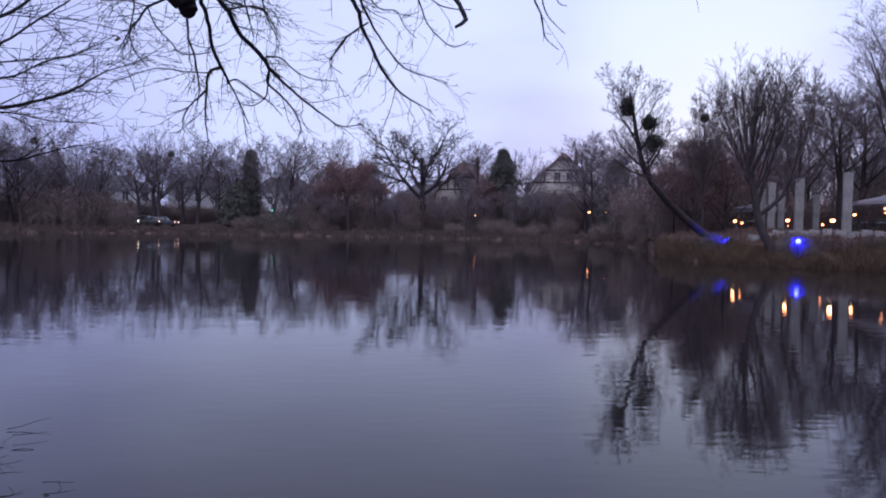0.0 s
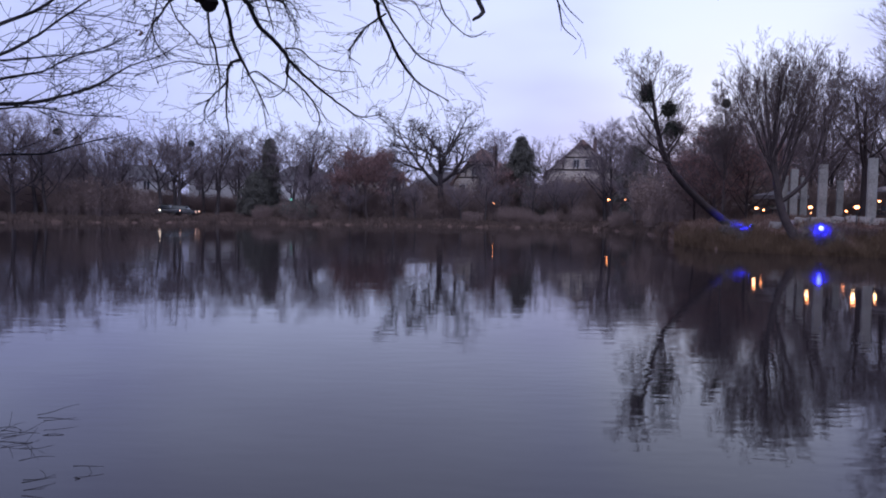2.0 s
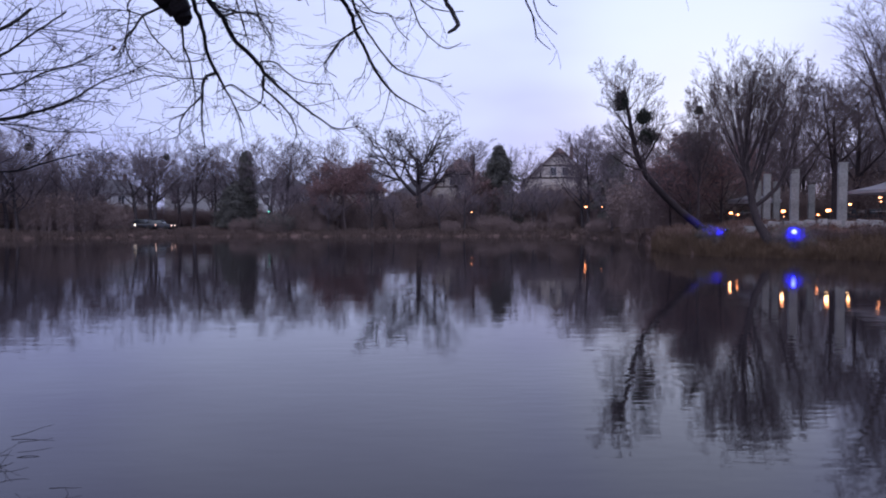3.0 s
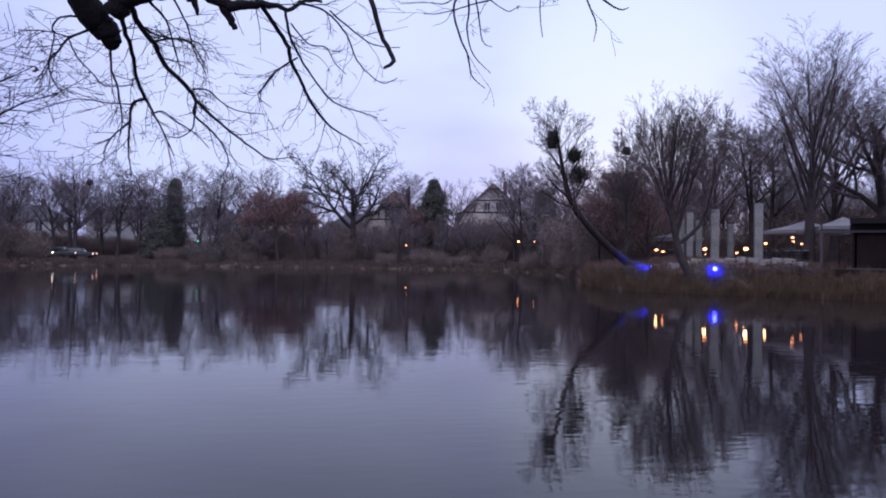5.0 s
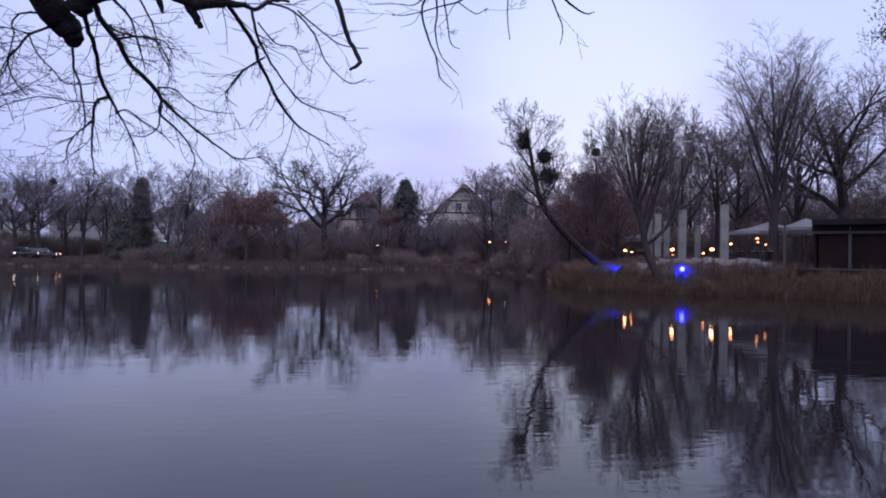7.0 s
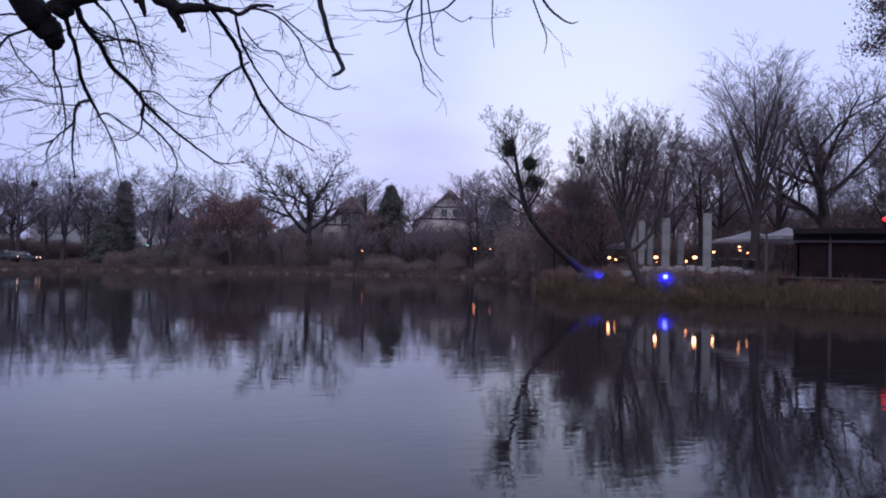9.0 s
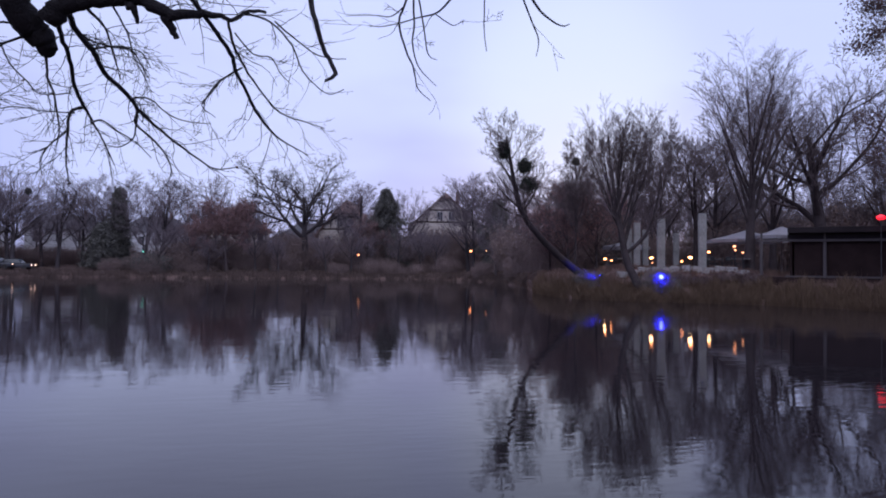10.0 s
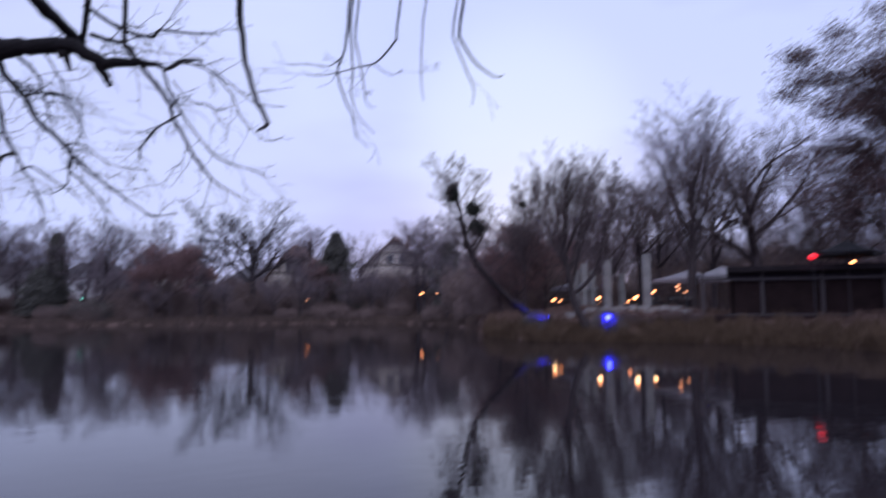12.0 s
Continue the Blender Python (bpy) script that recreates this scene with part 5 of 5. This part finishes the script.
BOUGHS["f4"] = [(-2.06, 5.05, 3.63, 0.0084), (-2.15, 5.02, 3.61, 0.0070), (-2.20, 5.01, 3.54, 0.0061), (-2.20, 5.04, 3.47, 0.0051), (-2.29, 5.15, 3.32, 0.0043), (-2.37, 5.15, 3.18, 0.0033)]
BOUGHS["f5"] = [(-2.12, 6.52, 3.33, 0.0069), (-2.34, 6.45, 3.32, 0.0057), (-2.54, 6.37, 3.33, 0.0052), (-2.70, 6.32, 3.28, 0.0046), (-2.93, 6.24, 3.16, 0.0040)]
BOUGHS["f6"] = [(-1.73, 6.90, 3.58, 0.0096), (-1.61, 7.03, 3.60, 0.0079), (-1.50, 7.18, 3.51, 0.0068), (-1.33, 7.23, 3.44, 0.0055), (-1.10, 7.37, 3.45, 0.0044)]
BOUGHS["f7"] = [(-1.70, 6.93, 3.47, 0.0108), (-1.72, 6.96, 3.33, 0.0090), (-1.77, 7.07, 3.22, 0.0073), (-1.88, 7.06, 3.13, 0.0055), (-1.99, 7.03, 3.13, 0.0042)]
BOUGHS["f8"] = [(-2.04, 6.67, 3.27, 0.0093), (-1.95, 6.69, 3.31, 0.0076), (-1.82, 6.74, 3.22, 0.0064), (-1.70, 6.89, 3.15, 0.0053), (-1.57, 6.94, 3.01, 0.0041)]
BOUGHS["f9"] = [(-1.68, 5.43, 3.89, 0.0074), (-1.64, 5.67, 3.85, 0.0066), (-1.66, 5.91, 3.79, 0.0052), (-1.65, 6.05, 3.68, 0.0037)]
BOUGHS["f10"] = [(-1.52, 5.46, 3.93, 0.0084), (-1.49, 5.72, 3.83, 0.0071), (-1.49, 5.98, 3.69, 0.0058), (-1.43, 6.14, 3.55, 0.0037)]
BOUGHS["f11"] = [(-0.56, 5.52, 3.97, 0.0097), (-0.38, 5.65, 3.96, 0.0084), (-0.22, 5.90, 3.86, 0.0071), (-0.15, 6.05, 3.72, 0.0062), (-0.04, 6.19, 3.62, 0.0052), (0.10, 6.30, 3.56, 0.0048), (0.23, 6.29, 3.61, 0.0037)]
BOUGHS["f12"] = [(-0.35, 5.65, 3.97, 0.0074), (-0.17, 5.80, 3.87, 0.0065), (-0.03, 5.92, 3.81, 0.0056), (0.12, 5.93, 3.78, 0.0046), (0.24, 6.02, 3.81, 0.0036)]
BOUGHS["f13"] = [(-0.68, 5.85, 3.92, 0.0071), (-0.55, 6.00, 3.80, 0.0062), (-0.40, 6.02, 3.78, 0.0052), (-0.33, 6.16, 3.69, 0.0042), (-0.23, 6.19, 3.60, 0.0031)]
BOUGHS["f14"] = [(-0.67, 6.32, 3.77, 0.0081), (-0.86, 6.33, 3.64, 0.0070), (-1.00, 6.44, 3.50, 0.0055), (-1.03, 6.46, 3.42, 0.0044), (-0.92, 6.49, 3.34, 0.0033)]
BOUGHS["f15"] = [(-1.82, 5.64, 3.78, 0.0091), (-1.78, 5.87, 3.78, 0.0084), (-1.68, 6.11, 3.82, 0.0070), (-1.54, 6.35, 3.86, 0.0056), (-1.46, 6.40, 3.73, 0.0039)]


def smooth_line(rows, k=4):
    """A denser rounded course through a few places with radii."""
    p = np.array(rows)
    n = len(p)
    out = []
    for i in range(n - 1):
        a, b, c, d = p[max(i - 1, 0)], p[i], p[i + 1], p[min(i + 2, n - 1)]
        for j in range(k):
            t = j / k
            out.append(0.5 * (2 * b + (c - a) * t + (2 * a - 5 * b + 4 * c - d) * t * t + (3 * b - a - 3 * c + d) * t ** 3))
    out.append(p[-1])
    out = np.array(out)
    return [tuple(q[:3]) for q in out], [max(q[3], 0.0025) for q in out]


def overhang():
    tree = thing("overhanging_tree", "dark bare tree hanging its branches over the water", "tree")
    rng = random.Random(101)
    base = (-5.4, 2.0)
    g = ground_z(*base)
    trunk = [(base[0], base[1], g - 0.4, 0.46), (base[0] + 0.05, base[1], g + 0.2, 0.36), (base[0] + 0.3, base[1] + 0.4, 2.6, 0.32), (base[0] + 0.6, base[1] + 1.0, 4.6, 0.28), (base[0] + 0.7, base[1] + 1.5, 6.6, 0.22), (base[0] + 0.6, base[1] + 2.0, 8.6, 0.12)]
    v, f = tubes([smooth_line(trunk)], 14)
    place_part("trunk", raw_mesh("trunk", v, f, BARK_WET, True), tree)
    start = BOUGHS["limb_a"][0]
    joints = [[(base[0] + 0.55, base[1] + 0.95, 4.4, 0.20), (-3.7, 4.3, 4.85, 0.15), start]]
    top = (base[0] + 0.5, base[1] + 0.8, 4.0, 0.14)
    for k in ("d1", "d2", "d3", "d4", "d5", "d6", "d7"):
        q = BOUGHS[k][0]
        mid = tuple(0.5 * (top[i] + q[i]) for i in range(3))
        joints.append([top, (mid[0], mid[1], mid[2] + 0.15, (0.05 + q[3]) / 2), q])
    high = (-3.4, 3.6, 6.2, 0.10)
    joints.append([(base[0] + 0.6, base[1] + 1.0, 4.6, 0.2), (-4.3, 3.4, 5.5, 0.14), high])
    for k in ("hook", "b5", "c1", "c2", "c3", "c4", "c6", "c7", "c8"):
        q = BOUGHS[k][0]
        joints.append([high, (0.4 * high[0] + 0.6 * q[0], 0.4 * high[1] + 0.6 * q[1], 6.6, q[3] * 1.5), (q[0] - 0.12, q[1] - 0.1, q[2] + 1.1, q[3] * 1.15), q])
    for rows in joints:
        v, f = tubes([smooth_line(rows, 6)], 8)
        place_part("limb", raw_mesh("limb", v, f, BARK_WET, True), tree)
    for k, rows in BOUGHS.items():
        pts, rad = smooth_line(rows)
        # knotty, slightly zigzag course
        pts = [tuple(c + rng.uniform(-1, 1) * min(0.35 * r, 0.012) for c in q) for q, r in zip(pts, rad)]
        if rad[0] > 0.03:
            v, f = tubes([(pts, [r * rng.uniform(0.93, 1.08) for r in rad])], 12)
            bough = place_part("limb", raw_mesh("limb", v, f, BARK_WET, True), tree)
        else:
            v, f = tubes([(pts, rad)], 7)
            bough = place_part("branch", raw_mesh("branch", v, f, BARK_WET, True), tree)
        twigs = []
        if k.startswith("stub") or k in ("limb_a", "limb_c"):
            continue
        spray = 0.0 if k in ("c6", "limb_c", "hook") else (0.25 if k in ("limb_b",) else 0.16 if k[0] == "c" else 0.85)
        for i in range(2, len(pts) - 1):
            for rep in range(2):
                if rng.random() > spray * (0.50 if k[0] == "d" else 0.22 if k[0] == "f" else 0.30):
                    continue
                d = unit(*(pts[i + 1][j] - pts[i - 1][j] for j in range(3)))
                a = turned(d, radians(rng.uniform(18, 52)), rng.uniform(0, 6.28))
                length = rng.uniform(0.16, 0.58)
                twig(twigs, rng, pts[i], a, length, min(rad[i] * 0.45, 0.0045 if k[0] != "d" else 0.003), 0, k[0] == "d")
        if k in ("b2", "b6", "b1a", "c9", "d1", "d2", "d7"):
            v, f = leaf_cloud(np.random.default_rng(len(pts)), [pts[-1]] * 3, 0.022, 0.012)
            place_part("leaf", raw_mesh("leaf", v, f, LEAF_OAK), bough, "withered curled leaf")
        if twigs:
            v, f = tubes(twigs, 4)
            tagged(place_part("twig_spray", raw_mesh("twig_spray", v, f, TWIG), bough), kind="stuff")


def twig(out, rng, p, d, length, r, level, flat):
    """A sinuous shoot that forks into shorter ones."""
    m = 7
    pts, rad = [tuple(p)], [r]
    turn = [rng.uniform(-0.22, 0.22) for _ in range(3)]
    for i in range(1, m):
        if rng.random() < 0.35:
            turn = [-t * rng.uniform(0.5, 1.3) for t in turn]
        lift = rng.uniform(-0.1, 0.1) * (0.5 if flat else 1)
        d = unit(d[0] + turn[0] + rng.uniform(-0.14, 0.14), d[1] + turn[1] + rng.uniform(-0.14, 0.14), d[2] + turn[2] * 0.8 + lift)
        p = tuple(p[j] + d[j] * length / (m - 1) for j in range(3))
        pts.append(p)
        rad.append(max(r * (1 - 0.6 * i / (m - 1)), 0.0016))
    out.append((pts, rad))
    if level < 2:
        for i in range(1, m - 1):
            if rng.random() < (0.42 if level == 0 else 0.3):
                q = unit(*(pts[i + 1][j] - pts[i][j] for j in range(3)))
                twig(out, rng, pts[i], turned(q, radians(rng.uniform(30, 65)), rng.uniform(0, 6.28)), length * rng.uniform(0.3, 0.6), max(r * 0.6, 0.0018), level + 1, flat)


overhang()


# ---- drowned twigs near the bank ----
def drowned_twigs():
    rng = random.Random(111)
    # tips of the shoots that rise just out of the water
    for x, y in ((-3.76, 6.34), (-3.61, 6.08), (-3.40, 5.80), (-3.38, 5.34), (-3.70, 5.57), (-3.75, 5.75), (-3.82, 5.82), (-3.86, 5.70), (-3.92, 5.86), (-3.66, 5.50), (-2.72, 4.86), (-2.78, 4.98), (-2.95, 4.65), (-3.0, 4.72)):
        th = thing("fallen_branch", "dark bare twig lying half under the water", "branch", group="drowned twigs")
        lines = []
        length = rng.uniform(0.18, 0.4)
        d = unit(0.95, rng.uniform(0.1, 0.4), rng.uniform(-0.03, 0.03))
        start = (x + 0.1 - d[0] * length * 0.75, y + 0.06 - d[1] * length * 0.75, rng.uniform(-0.02, 0.05))
        twig(lines, rng, start, d, length, 0.0038, 1 + rng.randrange(2), True)
        v, f = tubes(lines, 5)
        place_part("shoot", raw_mesh("shoot", v, f, BARK_WET), th)


drowned_twigs()
